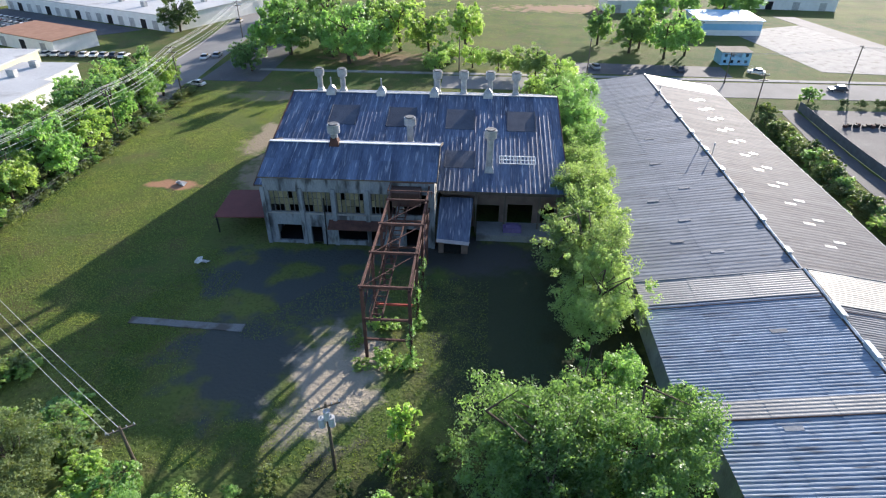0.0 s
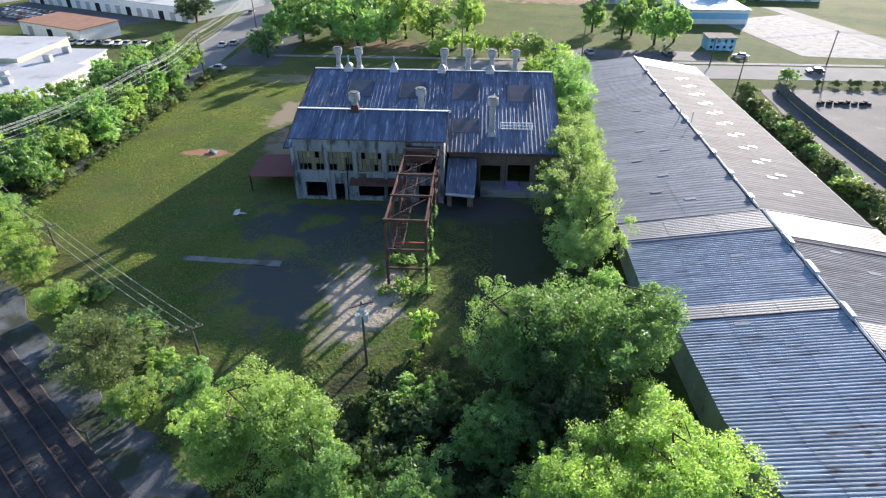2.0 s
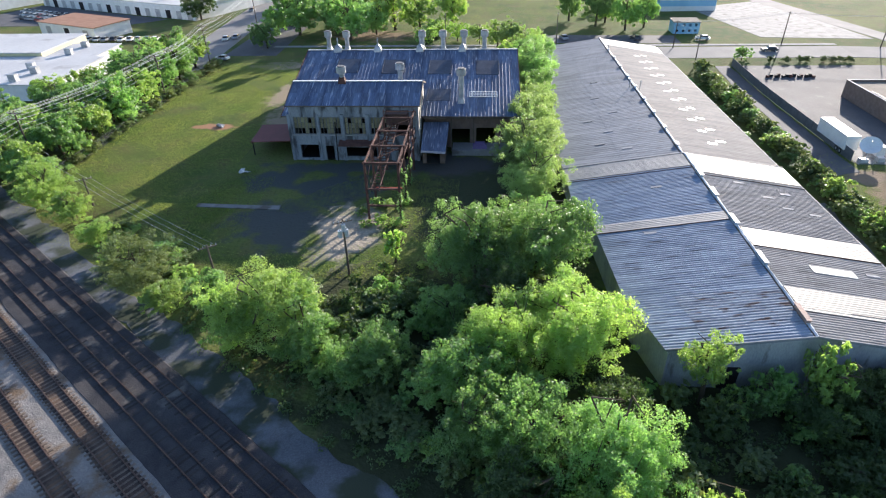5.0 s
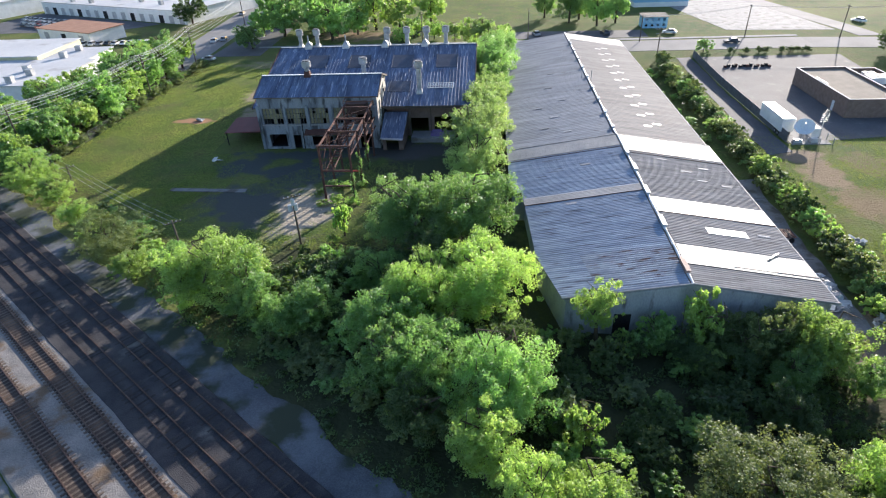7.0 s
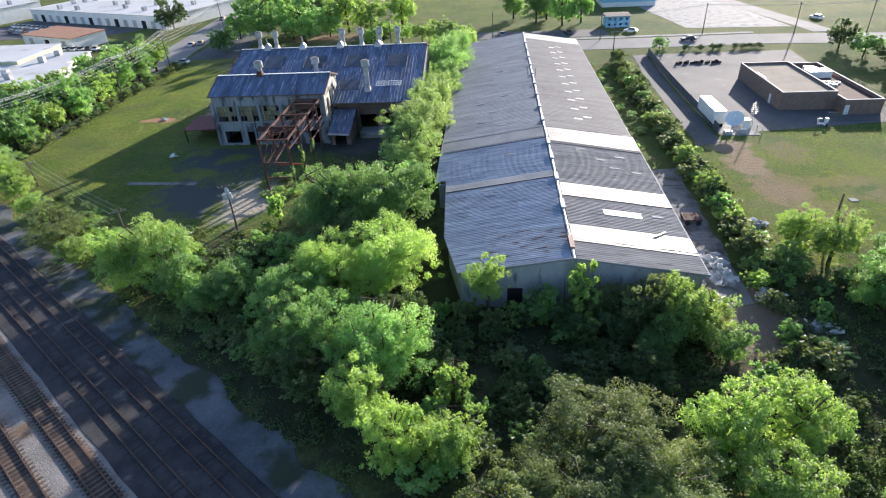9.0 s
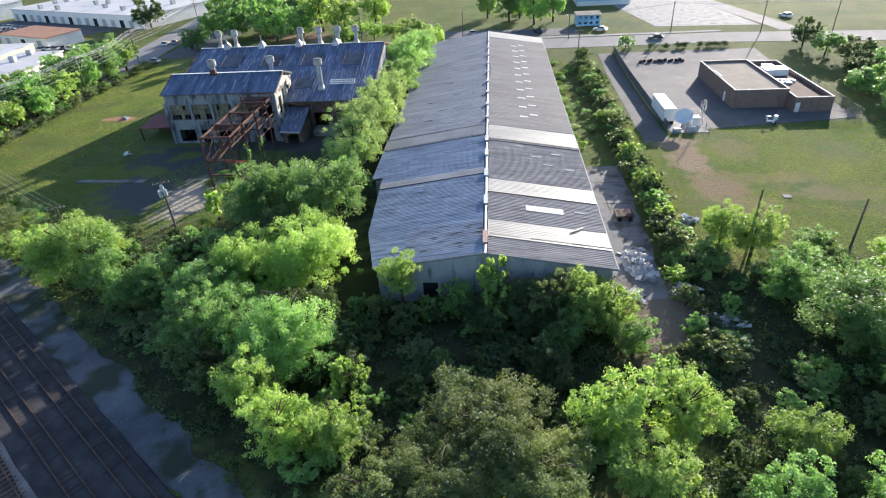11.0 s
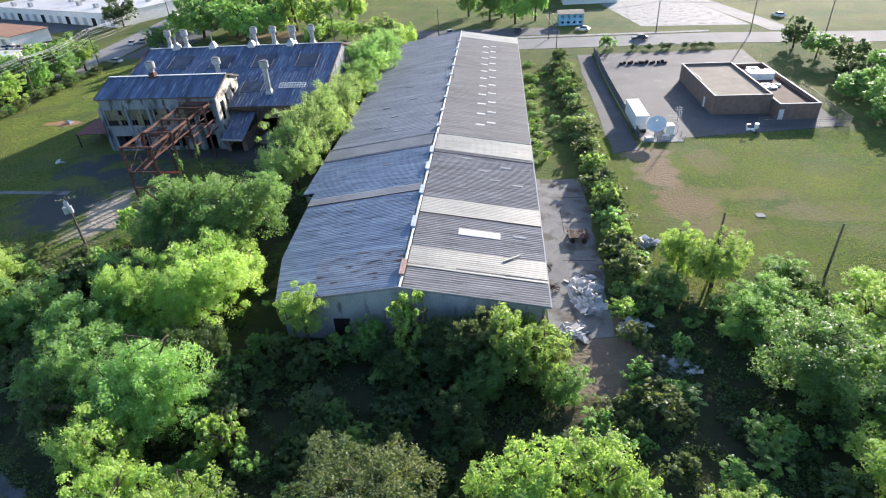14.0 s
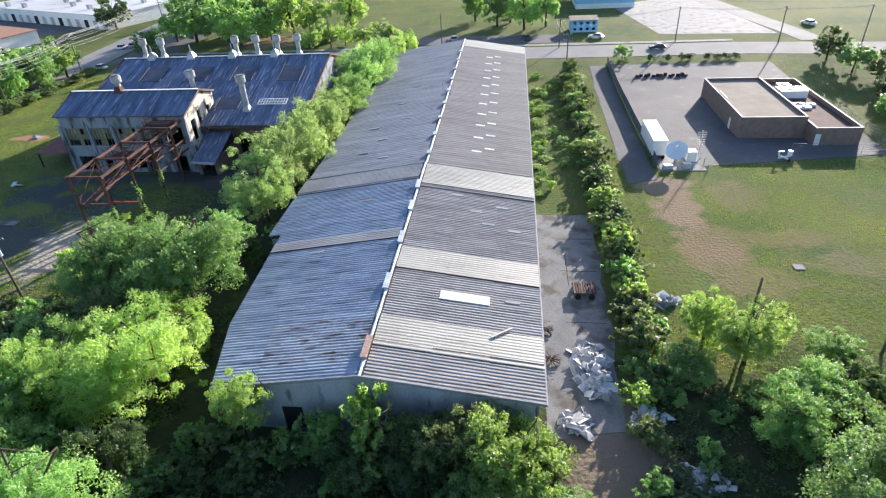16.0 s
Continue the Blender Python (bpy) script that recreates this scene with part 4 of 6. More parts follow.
# ---- rusty conveyor trestle ----
def trestle():
    w = thing("trestle", -8.6, 55, 1.9, "rusty steel conveyor trestle overgrown at its feet", "trestle")
    ys = (45.0, 51.2, 57.4, 63.4)
    top = 11.3
    for y in ys:
        for x in (-11.0, -6.2):
            s = Shape()
            s.box(x - 0.16, x + 0.16, y - 0.13, y - 0.1, 1.8, top).box(x - 0.16, x + 0.16, y + 0.1, y + 0.13, 1.8, top).box(x - 0.02, x + 0.02, y - 0.1, y + 0.1, 1.8, top)
            part("leg", s, M["rust"], w)
        part("crossbeam", Shape().beam((-11.3, y, top + 0.1), (-5.9, y, top + 0.1), 0.22, 0.3), M["rust"], w)
    for x in (-11.0, -6.2):
        s = Shape().beam((x, 44.6, top + 0.16), (x, 67.6, top + 0.16), 0.2, 0.04).beam((x, 44.6, top - 0.16), (x, 67.6, top - 0.16), 0.2, 0.04).beam((x, 44.6, top), (x, 67.6, top), 0.04, 0.3)
        part("girder", s, M["rust"], w)
    part("crossbeam", Shape().beam((-11, 45, 7.3), (-6.2, 45, 7.3), 0.2, 0.24), M["rust"], w)
    part("crossbeam", Shape().beam((-11, 45.0, 4.6), (-6.2, 45.0, 4.6), 0.2, 0.24), M["rust"], w)
    part("crossbeam", Shape().beam((-11, 51.2, 4.4), (-6.2, 51.2, 4.4), 0.2, 0.24), M["red_steel"], w, "red painted cross beam")
    for z in (8.2, 6.4):
        part("side_beam", Shape().beam((-6.2, 57.4, z), (-6.2, 67.3, z), 0.16, 0.24), M["rust"], w)
        part("side_beam", Shape().beam((-11.0, 57.4, z), (-11.0, 67.3, z), 0.16, 0.24), M["rust"], w)
    for a, b in (((-11, 45, 7.4), (-11, 51.2, 11.1)), ((-6.2, 57.4, 8.2), (-6.2, 63.4, 11.1)), ((-6.2, 63.4, 6.4), (-6.2, 67.3, 8.2))):
        part("brace", Shape().beam(a, b, 0.1), M["rust"], w)
    for y0, y1 in zip(ys, ys[1:]):
        for x in (-11.0, -6.2):
            part("brace", Shape().beam((x, y0, 9.6), (x, y1, top - 0.2), 0.07), M["rust"], w)
        part("plan_brace", Shape().beam((-11.0, y0, top + 0.02), (-6.2, y1, top + 0.02), 0.08), M["rust"], w)
        part("side_rail", Shape().beam((-6.2, y0, 9.6), (-6.2, y1, 9.6), 0.1, 0.16), M["rust"], w)
    part("crossbeam", Shape().beam((-11, 57.4, 8.2), (-6.2, 57.4, 8.2), 0.18, 0.22), M["rust"], w)
    part("crossbeam", Shape().beam((-11, 63.4, 8.4), (-6.2, 63.4, 8.4), 0.18, 0.22), M["rust"], w)
    # sloping conveyor between the legs
    for x in (-10.3, -9.2):
        part("conveyor_rail", Shape().beam((x, 44.8, 7.2), (x + 0.5, 66.8, 9.9), 0.12, 0.35), M["rust"], w)
    for i in range(26):
        f = i / 25
        y, z = 44.8 + 22 * f, 7.2 + 2.7 * f
        part("roller", Shape().tube((-10.3 + 0.5 * f, y, z + 0.1), (-9.2 + 0.5 * f, y, z + 0.1), 0.07, n=6), M["rust"], w)
    s = Shape()
    for i in range(9):
        f = i / 8
        s.beam((-10.3 + 0.5 * f, 44.8 + 22 * f, 7.4 + 2.7 * f), (-10.3 + 0.5 * f, 44.8 + 22 * f, 8.5 + 2.7 * f), 0.07)
    s.beam((-10.3, 44.8, 8.5), (-9.8, 66.8, 11.2), 0.07)
    part("handrail", s, M["rust"], w)
    s = Shape().box(-10.9, -7.2, 65.4, 67.3, 9.4, 11.4)
    part("head_box", s, M["dark_roof"], w, "dark sheet-metal conveyor head")
    for p, q in (((-11.2, 64.6, 12.1), (-5.6, 64.6, 12.1)), ((-11.2, 67.0, 12.1), (-5.6, 67.0, 12.1)), ((-11.2, 64.6, 12.1), (-11.2, 67, 12.1)), ((-11.2, 64.6, 11.3), (-11.2, 64.6, 12.1)), ((-5.6, 64.6, 11.3), (-5.6, 64.6, 12.1))):
        part("top_rail", Shape().beam(p, q, 0.1), M["rust"], w)


trestle()

# red lean-to beside the factory
rs = thing("shed", -33.2, 73, 1.9, "open shed with a dull red metal roof", "shed")
part("roof", Shape().slab([(-37.4, 69.2, 4.6), (-29.1, 69.2, 4.9), (-29.1, 76.6, 5.5), (-37.4, 76.6, 5.2)], 0.1), M["red_roof"], rs)
for x, y in ((-37.1, 69.5), (-37.1, 76.2), (-29.6, 69.5)):
    part("post", Shape().box(x - 0.09, x + 0.09, y - 0.09, y + 0.09, 1.8, 4.7), M["dark"], rs)
part("wall", Shape().box(-37.0, -29.2, 76.2, 76.4, 1.8, 5.0), M["dark_roof"], rs)


# ---- trees ----
def leaf_cloud(rng, centres, radii, count, leaf, squash=0.8):
    """Small leaf faces scattered through clumps; returns vertices and faces."""
    n = len(centres)
    pick = rng.integers(0, n, count)
    d = rng.normal(size=(count, 3))
    d /= np.linalg.norm(d, axis=1)[:, None]
    r = rng.random(count) ** 0.45
    p = centres[pick] + d * (r * radii[pick])[:, None] * np.array((1, 1, squash))
    nrm = d * 0.8 + rng.normal(size=(count, 3)) * 0.7 + np.array((0, 0, 0.35))
    nrm /= np.linalg.norm(nrm, axis=1)[:, None]
    a = np.cross(nrm, rng.normal(size=(count, 3)))
    a /= np.linalg.norm(a, axis=1)[:, None]
    b = np.cross(nrm, a)
    s = (leaf * rng.uniform(0.6, 1.35, count))[:, None]
    v = np.stack([p - a * s, p + a * s * 0.6 - b * s * 0.6, p + a * s * 0.6 + b * s * 0.6], axis=1).reshape(-1, 3)
    f = np.arange(count * 3).reshape(-1, 3)
    return v, f


def leaf_mesh(name, v, f, mat):
    me = bpy.data.meshes.new(name)
    me.from_pydata(v.tolist(), [], f.tolist())
    me.materials.append(mat)
    me.update()
    return me


def crown_data(seed, lobes, clumps, count, leaf, rz, droop=0.0):
    """A crown of radius 1 about the origin, made of lobes that carry clumps of leaves."""
    rng = np.random.default_rng(seed)
    lc = rng.normal(size=(lobes, 3))
    lc /= np.linalg.norm(lc, axis=1)[:, None]
    lc *= rng.uniform(0.35, 0.76, lobes)[:, None]
    lc[:, 2] = lc[:, 2] * rz + 0.05
    lr = rng.uniform(0.22, 0.46, lobes)
    which = rng.integers(0, lobes, clumps)
    d = rng.normal(size=(clumps, 3))
    d[:, 2] = d[:, 2] * 0.8 + 0.2
    d /= np.linalg.norm(d, axis=1)[:, None]
    cc = lc[which] + d * (lr[which] * rng.uniform(0.6, 1.12, clumps))[:, None]
    cr = rng.uniform(0.06, 0.17, clumps)
    return leaf_cloud(rng, cc, cr, count, leaf)


def trunk_shape(seed, h, r, spread):
    rng = random.Random(seed)
    s = Shape()
    lean = (rng.uniform(-0.05, 0.05), rng.uniform(-0.05, 0.05))
    pts = [(lean[0] * h * k + rng.uniform(-0.01, 0.01) * h, lean[1] * h * k, h * k) for k in (-0.06, 0.2, 0.45, 0.7)]
    rad = [r * 1.3, r, r * 0.75, r * 0.45]
    for i in range(3):
        s.tube(pts[i], pts[i + 1], rad[i], rad[i + 1], 8)
    for i in range(8):
        a = i * 2.4 + rng.uniform(-0.4, 0.4)
        k = rng.uniform(0.3, 0.66)
        o = (lean[0] * h * k, lean[1] * h * k, h * k)
        e = (o[0] + math.cos(a) * spread * rng.uniform(0.5, 0.85), o[1] + math.sin(a) * spread * rng.uniform(0.5, 0.85), h * rng.uniform(0.62, 0.9))
        m2 = tuple((p + q) / 2 + rng.uniform(-0.2, 0.2) for p, q in zip(o, e))
        s.tube(o, m2, r * 0.42, r * 0.28, 6).tube(m2, e, r * 0.28, r * 0.08, 6)
    return s


BIG = [crown_data(i, 22, 520, 44000, 0.0195, 0.8) for i in range(4)]
FEATHER = [crown_data(20 + i, 24, 440, 31000, 0.022, 0.85) for i in range(3)]
MID = [crown_data(80 + i, 22, 300, 18000, 0.029, 0.95) for i in range(4)]
FAR = [crown_data(40 + i, 18, 200, 7500, 0.047, 0.85) for i in range(3)]
BUSH = [crown_data(60 + i, 10, 90, 1900, 0.088, 0.8) for i in range(3)]
TANGLE = [crown_data(100 + i, 9, 90, 2100, 0.072, 0.85) for i in range(3)]
CROWNS = {}


def crown_mesh(kind, i, mat):
    key = (kind, i, mat)
    if key not in CROWNS:
        data = {"big": BIG, "feather": FEATHER, "far": FAR, "mid": MID, "bush": BUSH}[kind]
        v, f = data[i % len(data)]
        CROWNS[key] = leaf_mesh("crown", v, f, M[mat])
    return CROWNS[key]


TRUNKS = [mesh_of(trunk_shape(i, 1.0, 0.026, 0.30), "trunk", M["bark"]) for i in range(4)]
tree_rng = random.Random(11)


def tree(x, y, h, r, kind="big", mat="leaf", label="leafy green broadleaved tree", name="tree", category="tree", group=""):
    """A tree of height h with a crown of radius r, on the ground at x, y."""
    t = thing(name, x, y, None, label, category, group)
    i = tree_rng.randrange(12)
    if kind in ("big", "feather") and r < 4.7:
        kind = "mid" if r > 2.6 else "bush"
    turn = tree_rng.uniform(0, 6.28)
    tr = new("trunk", TRUNKS[i % 4])
    tr.parent = t
    tr.matrix_basis = Matrix.Rotation(turn, 4, "Z") @ Matrix.Diagonal((h, h, h, 1))
    cz = h * 0.52 if kind == "bush" else min(r * 1.15, h * 0.50)
    cr = new("crown", crown_mesh(kind, i, mat))
    cr.parent = t
    cr.matrix_basis = Matrix.Translation((0, 0, h - cz * 1.02)) @ Matrix.Rotation(turn, 4, "Z") @ Matrix.Diagonal((r, r, cz * 1.1, 1))
    return t


def bush(x, y, h, r, mat="leaf", label="dense green bush", group=""):
    t = thing("bush", x, y, None, label, "bush", group)
    turn = tree_rng.uniform(0, 6.28)
    tr = new("stem", TRUNKS[tree_rng.randrange(4)])
    tr.parent = t
    tr.matrix_basis = Matrix.Diagonal((h * 0.9, h * 0.9, h * 0.9, 1))
    cr = new("foliage", crown_mesh("bush", tree_rng.randrange(3), mat))
    cr.parent = t
    cr.matrix_basis = Matrix.Translation((0, 0, h * 0.44)) @ Matrix.Rotation(turn, 4, "Z") @ Matrix.Diagonal((r * 1.1, r * 1.1, h * 0.66, 1))
    return t


ROW = "trees between factory and warehouse"
for x, y, h, r in ((13.6, 50, 11, 5.4), (13.2, 58, 12.5, 6.0), (14.2, 66, 12, 5.6), (15.2, 74, 11.5, 5.2), (16.2, 82, 11, 4.9), (16.6, 90, 11.5, 5.0), (16.6, 99, 12.5, 5.8), (17.4, 108, 13, 6.0), (17.6, 117, 12, 5.6)):
    tree(x, y, h, r, "feather", "leaf_pale" if y < 90 else "leaf", "pale green feathery tree beside the warehouse", group=ROW)
THICKET = "trees of the thicket by the railway"
for x, y, h, r, m, k in ((5.0, 29.5, 12.5, 6.6, "leaf", "big"), (12.4, 29.0, 14.0, 7.0, "leaf", "big"), (12.5, 38, 9.0, 4.4, "leaf", "big"),
                         (8.6, 14.0, 10.0, 5.2, "leaf_light", "big"), (15.2, 14.6, 11.0, 5.8, "leaf_light", "big"), (-17.2, 17.8, 10.2, 6.3, "leaf_light", "big"),
                         (16.2, 0.2, 11.0, 5.4, "leaf", "big"), (10.5, 2.6, 10.0, 4.8, "leaf", "feather"), (15.4, -6.2, 9.0, 3.9, "leaf_light", "feather"),
                         (5.2, 4.0, 8.0, 3.9, "leaf", "feather"), (4.5, 9.5, 8.5, 4.6, "leaf", "feather"), (-4.5, 13.5, 6.8, 4.0, "leaf", "feather"), (18.6, -10.0, 7.6, 3.4, "leaf_light", "feather"),
                         (23.6, -3.4, 6.6, 2.2, "leaf_light", "big"), (23.6, -10.0, 7.4, 3.4, "leaf_light", "big"),
                         (36.9, -9.6, 8.4, 5.8, "leaf_olive", "big"), (32.0, -14.5, 8.0, 4.8, "leaf_olive", "big"), (41.5, -13.0, 7.8, 4.8, "leaf_olive", "big"),
                         (48.5, -5.8, 8.2, 4.2, "leaf_light", "feather"), (54.2, -6.0, 8.6, 4.0, "leaf_light", "feather"), (50.6, -12.5, 8.0, 4.4, "leaf_light", "feather"), (60.5, -13.5, 6.4, 3.8, "leaf", "big"), (69.0, -14.0, 6.4, 3.8, "leaf", "big"),
                         (49.0, 8.8, 9.6, 4.6, "leaf_light", "feather"), (43.8, 9.8, 7.2, 3.2, "leaf_olive", "feather"), (53.0, 6.0, 5.0, 2.8, "leaf", "feather"),
                         (27.0, 10.8, 8.8, 2.7, "leaf_light", "feather"), (37.4, 10.8, 8.8, 2.6, "leaf_light", "feather"), (33.0, 10.6, 5.6, 2.0, "leaf", "feather"),
                         (76.0, 7.5, 9.0, 6.2, "leaf", "feather"), (84.0, 15.0, 7.4, 4.6, "leaf_light", "feather"), (72.0, 24.6, 8.2, 4.2, "leaf_light", "feather"), (69.2, 28.2, 7.0, 3.2, "leaf_light", "feather"),
                         (88.0, 5.0, 8.6, 5.6, "leaf", "feather"), (94.0, 12.0, 7.6, 5.0, "leaf", "feather"), (82.0, 10.0, 6.8, 4.8, "leaf_light", "feather"), (76.5, 19.0, 5.6, 4.0, "leaf", "feather"), (88.5, 21.0, 5.4, 3.8, "leaf_light", "feather"), (66.0, 22.5, 4.6, 3.0, "leaf", "feather"), (80.6, 25.5, 4.4, 3.0, "leaf", "feather"), (78, -4, 7.5, 5, "leaf_light", "feather")):
    tree(x, y, h, r, k, m, {"leaf": "green broadleaved tree in the thicket", "leaf_light": "sunlit yellow-green young tree in the thicket", "leaf_olive": "dull olive-green tree with fine leaves"}[m], group=THICKET)
tree(-5.6, 34.0, 5.4, 1.9, "feather", "leaf_light", "small bright young tree in the yard")
for x, y, h, r, m in ((-37.2, 27.6, 7.0, 5.2, "leaf_olive"), (-31.5, 22.5, 4.6, 3.0, "leaf_light"), (-63.5, 48.5, 7.5, 4.8, "leaf_light"), (-56.5, 43.5, 5.6, 3.6, "leaf_light"), (-48.5, 37.2, 4.4, 3.0, "leaf_light"), (-43.8, 33.0, 3.6, 2.4, "leaf_light"), (-69.5, 54.5, 7.6, 4.6, "leaf"), (-72, 44, 6.5, 4.5, "leaf_light")):
    tree(x, y, h, r, "feather", m, "bushy tree on the railway bank", group="trees on the railway bank")
for i, (x, y) in enumerate(((-77.5, 66.5), (-71.5, 65), (-78.5, 81), (-72.2, 75), (-72.0, 85), (-78.5, 94), (-72.8, 96), (-79, 108), (-73.6, 108), (-80, 121), (-74.5, 119), (-81.8, 134), (-75, 130), (-86, 74), (-86, 88), (-86, 101), (-87, 116), (-85.5, 56), (-72.5, 56), (-79, 57), (-92, 80), (-92, 94))):
    tree(x, y, tree_rng.uniform(9.4, 11.4) if x > -84 else 9.0, tree_rng.uniform(5.0, 6.0), "far", "leaf" if i % 3 else "leaf_light", "green broadleaved tree along the fence", group="trees along the fence")
for x, y, h, r, m in ((-61.5, 152, 9, 5.2, "leaf"), (-66, 160, 6, 2.6, "leaf"), (-56, 170, 17, 9.0, "leaf"), (-47, 181, 17, 8.5, "leaf"), (-37, 161.5, 16.5, 8.8, "leaf"), (-24.7, 177, 17, 8.2, "leaf_light"), (-32, 192, 14, 7, "leaf"), (-5, 180, 15, 7.0, "leaf_light"), (-9.5, 163, 7.0, 4.8, "leaf_light"), (-2.5, 160, 6.5, 4.4, "leaf_light"), (4.5, 157, 6.5, 4.2, "leaf_light"),
                      (13.5, 146, 10, 4.8, "leaf_pale"), (17.5, 131, 10, 4.4, "leaf_light"), (12, 125, 9, 4.0, "leaf_light"), (43.8, 180, 13, 6.0, "leaf"), (52.5, 174, 13, 6.0, "leaf"), (36, 190, 12, 5.4, "leaf"), (59.5, 178, 12, 5.2, "leaf"), (-102, 197, 12, 7, "leaf_dark"), (-62, 190, 13, 7, "leaf"),
                      (126, 134, 8, 4.4, "leaf_dark"), (128, 125, 7.0, 4.8, "leaf"), (132, 118, 7.0, 5.0, "leaf_dark"), (124, 86, 6.6, 5.4, "leaf"), (122, 95, 6.0, 4.8, "leaf"), (126, 104, 6.6, 4.8, "leaf_dark"), (121, 78, 5.6, 4.4, "leaf"), (136, 110, 7, 5, "leaf"), (129, 95, 7, 5, "leaf"), (130, 74, 8, 5.5, "leaf"), (138, 64, 8, 6, "leaf"),
                      (88, 232, 13, 7, "leaf"), (100, 240, 13, 7, "leaf"), (74, 236, 13, 7, "leaf"), (62, 226, 13, 7, "leaf"), (-70, 216, 12, 6.5, "leaf"), (-56, 205, 13, 7.5, "leaf"), (-66, 236, 13, 7, "leaf")):
    tree(x, y, h, r, "far", m, "large leafy tree in the park" if y > 150 else "dark green roadside tree" if m == "leaf_dark" else "yellow-green tree by the road", group="park and roadside trees")

# hedge along the lane, shrubs by the road, undergrowth bushes
for i in range(58):
    y = 26.5 + i * 1.8
    bush(62.8 + 0.9 * math.sin(i * 1.7) + tree_rng.uniform(-0.5, 0.5), y, tree_rng.uniform(2.4, 4.2), tree_rng.uniform(2.0, 2.8), ("leaf_olive", "leaf", "leaf_olive", "leaf_dark", "leaf_olive", "leaf_light")[i % 6], "overgrown hedge bush between driveway and lane", "hedge bushes")
for x in (84.5, 88.7, 92.4, 94.4, 98.7, 101.0, 103.0, 105.4):
    bush(x, 137.2, 1.7, 1.35, "leaf_dark", "clipped round shrub on the verge", "clipped shrubs")
bush(77.6, 139.0, 4.0, 2.6, "leaf", "round green bush on the verge")
for i, (x, y, h, r) in enumerate(((21.6, 10.6, 2.6, 1.6), (24.4, 10.0, 3.2, 1.9), (29.6, 10.2, 3.0, 1.8), (31.4, 9.4, 3.6, 2.0), (35.2, 10.0, 3.6, 1.9), (39.6, 10.4, 4.4, 2.1), (42.2, 9.8, 4.2, 2.2), (46.8, 10.8, 3.8, 2.0), (51.6, 10.4, 3.6, 1.9), (27.6, 8.4, 3.0, 2.0), (37.4, 8.2, 3.6, 2.2), (55.8, 3.4, 2.2, 1.6), (60.4, 9.6, 2.6, 1.7), (61.0, 14.6, 3.0, 1.9), (60.8, 19.0, 2.8, 1.8), (62.2, 23.0, 3.2, 2.0), (56.4, -0.6, 2.4, 1.8), (59.6, 4.2, 1.8, 1.5))):
    bush(x, y, h, r, ("leaf", "leaf_olive", "leaf_light", "leaf")[i % 4], "tall bush against the warehouse gable" if x < 54 else "bush among the dumped rubbish", "bushes round the gable")
for i in range(44):
    x, y = tree_rng.uniform(52.6, 55.6) if i % 4 else tree_rng.uniform(55, 59), tree_rng.uniform(58, 128)
    bush(x, y, tree_rng.uniform(0.7, 1.8), tree_rng.uniform(0.8, 1.6), "leaf_light" if i % 2 else "leaf", "weedy bush beside the warehouse", "weeds beside the warehouse")
for i in range(90):
    x, y = tree_rng.uniform(-22, 92), tree_rng.uniform(-22, 26)
    if 0.596 * x + 0.803 * y < 3 or (18 < x < 61 and y > 11) or (52 < x < 60 and y > 8) or x > 66 and y > 22:
        continue
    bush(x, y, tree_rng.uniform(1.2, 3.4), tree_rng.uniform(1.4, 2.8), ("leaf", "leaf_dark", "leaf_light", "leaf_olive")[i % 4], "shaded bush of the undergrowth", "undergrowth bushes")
for i in range(46):
    a = tree_rng.uniform(-10, 62)
    p = rail_point(a, tree_rng.uniform(2.2, 6.5), 0)
    bush(p[0], p[1], tree_rng.uniform(1.0, 2.8), tree_rng.uniform(1.3, 2.4), ("leaf", "leaf_light", "leaf_olive")[i % 3], "bush on the edge of the access road", "bushes by the access road")
for i in range(40):
    bush(-70.6 + tree_rng.uniform(-1.5, 1.5), 56 + i * 2.0, tree_rng.uniform(1.4, 3.0), tree_rng.uniform(1.5, 2.6), "leaf_olive" if i % 3 else "leaf", "scrubby bush along the fence", "bushes along the fence")
for x, y in ((-11.2, 43.8), (-9.4, 44.4), (-6.4, 44.2), (-9.0, 50.0), (-5.8, 50.6), (-10.8, 49.6), (-12.5, 47.0), (-3.2, 29.0), (-6.8, 31.5), (-1.5, 33.0)):
    bush(x, y, tree_rng.uniform(0.9, 1.8), tree_rng.uniform(0.9, 1.6), "leaf_light", "leafy weeds at the foot of the trestle", "weeds round the trestle")
for y, z in ((45, 6.2), (51.2, 7.4), (57.4, 6.0)):
    v, f = leaf_cloud(np.random.default_rng(int(y)), np.array([(-6.2 + 0.2 * math.sin(k), y, 2.2 + k * 0.5) for k in range(int(z / 0.6))]), np.full(int(z / 0.6), 0.42), 500, 0.13)
    ob = new("climbing_vine", leaf_mesh("climbing_vine", v - np.array((-6.2, y, 1.9)), f, M["leaf"]))
    ob.location = (-6.2, y, 1.9)
    tagged(ob, "green vine climbing a rusty trestle leg", "vine", "vines on the trestle")


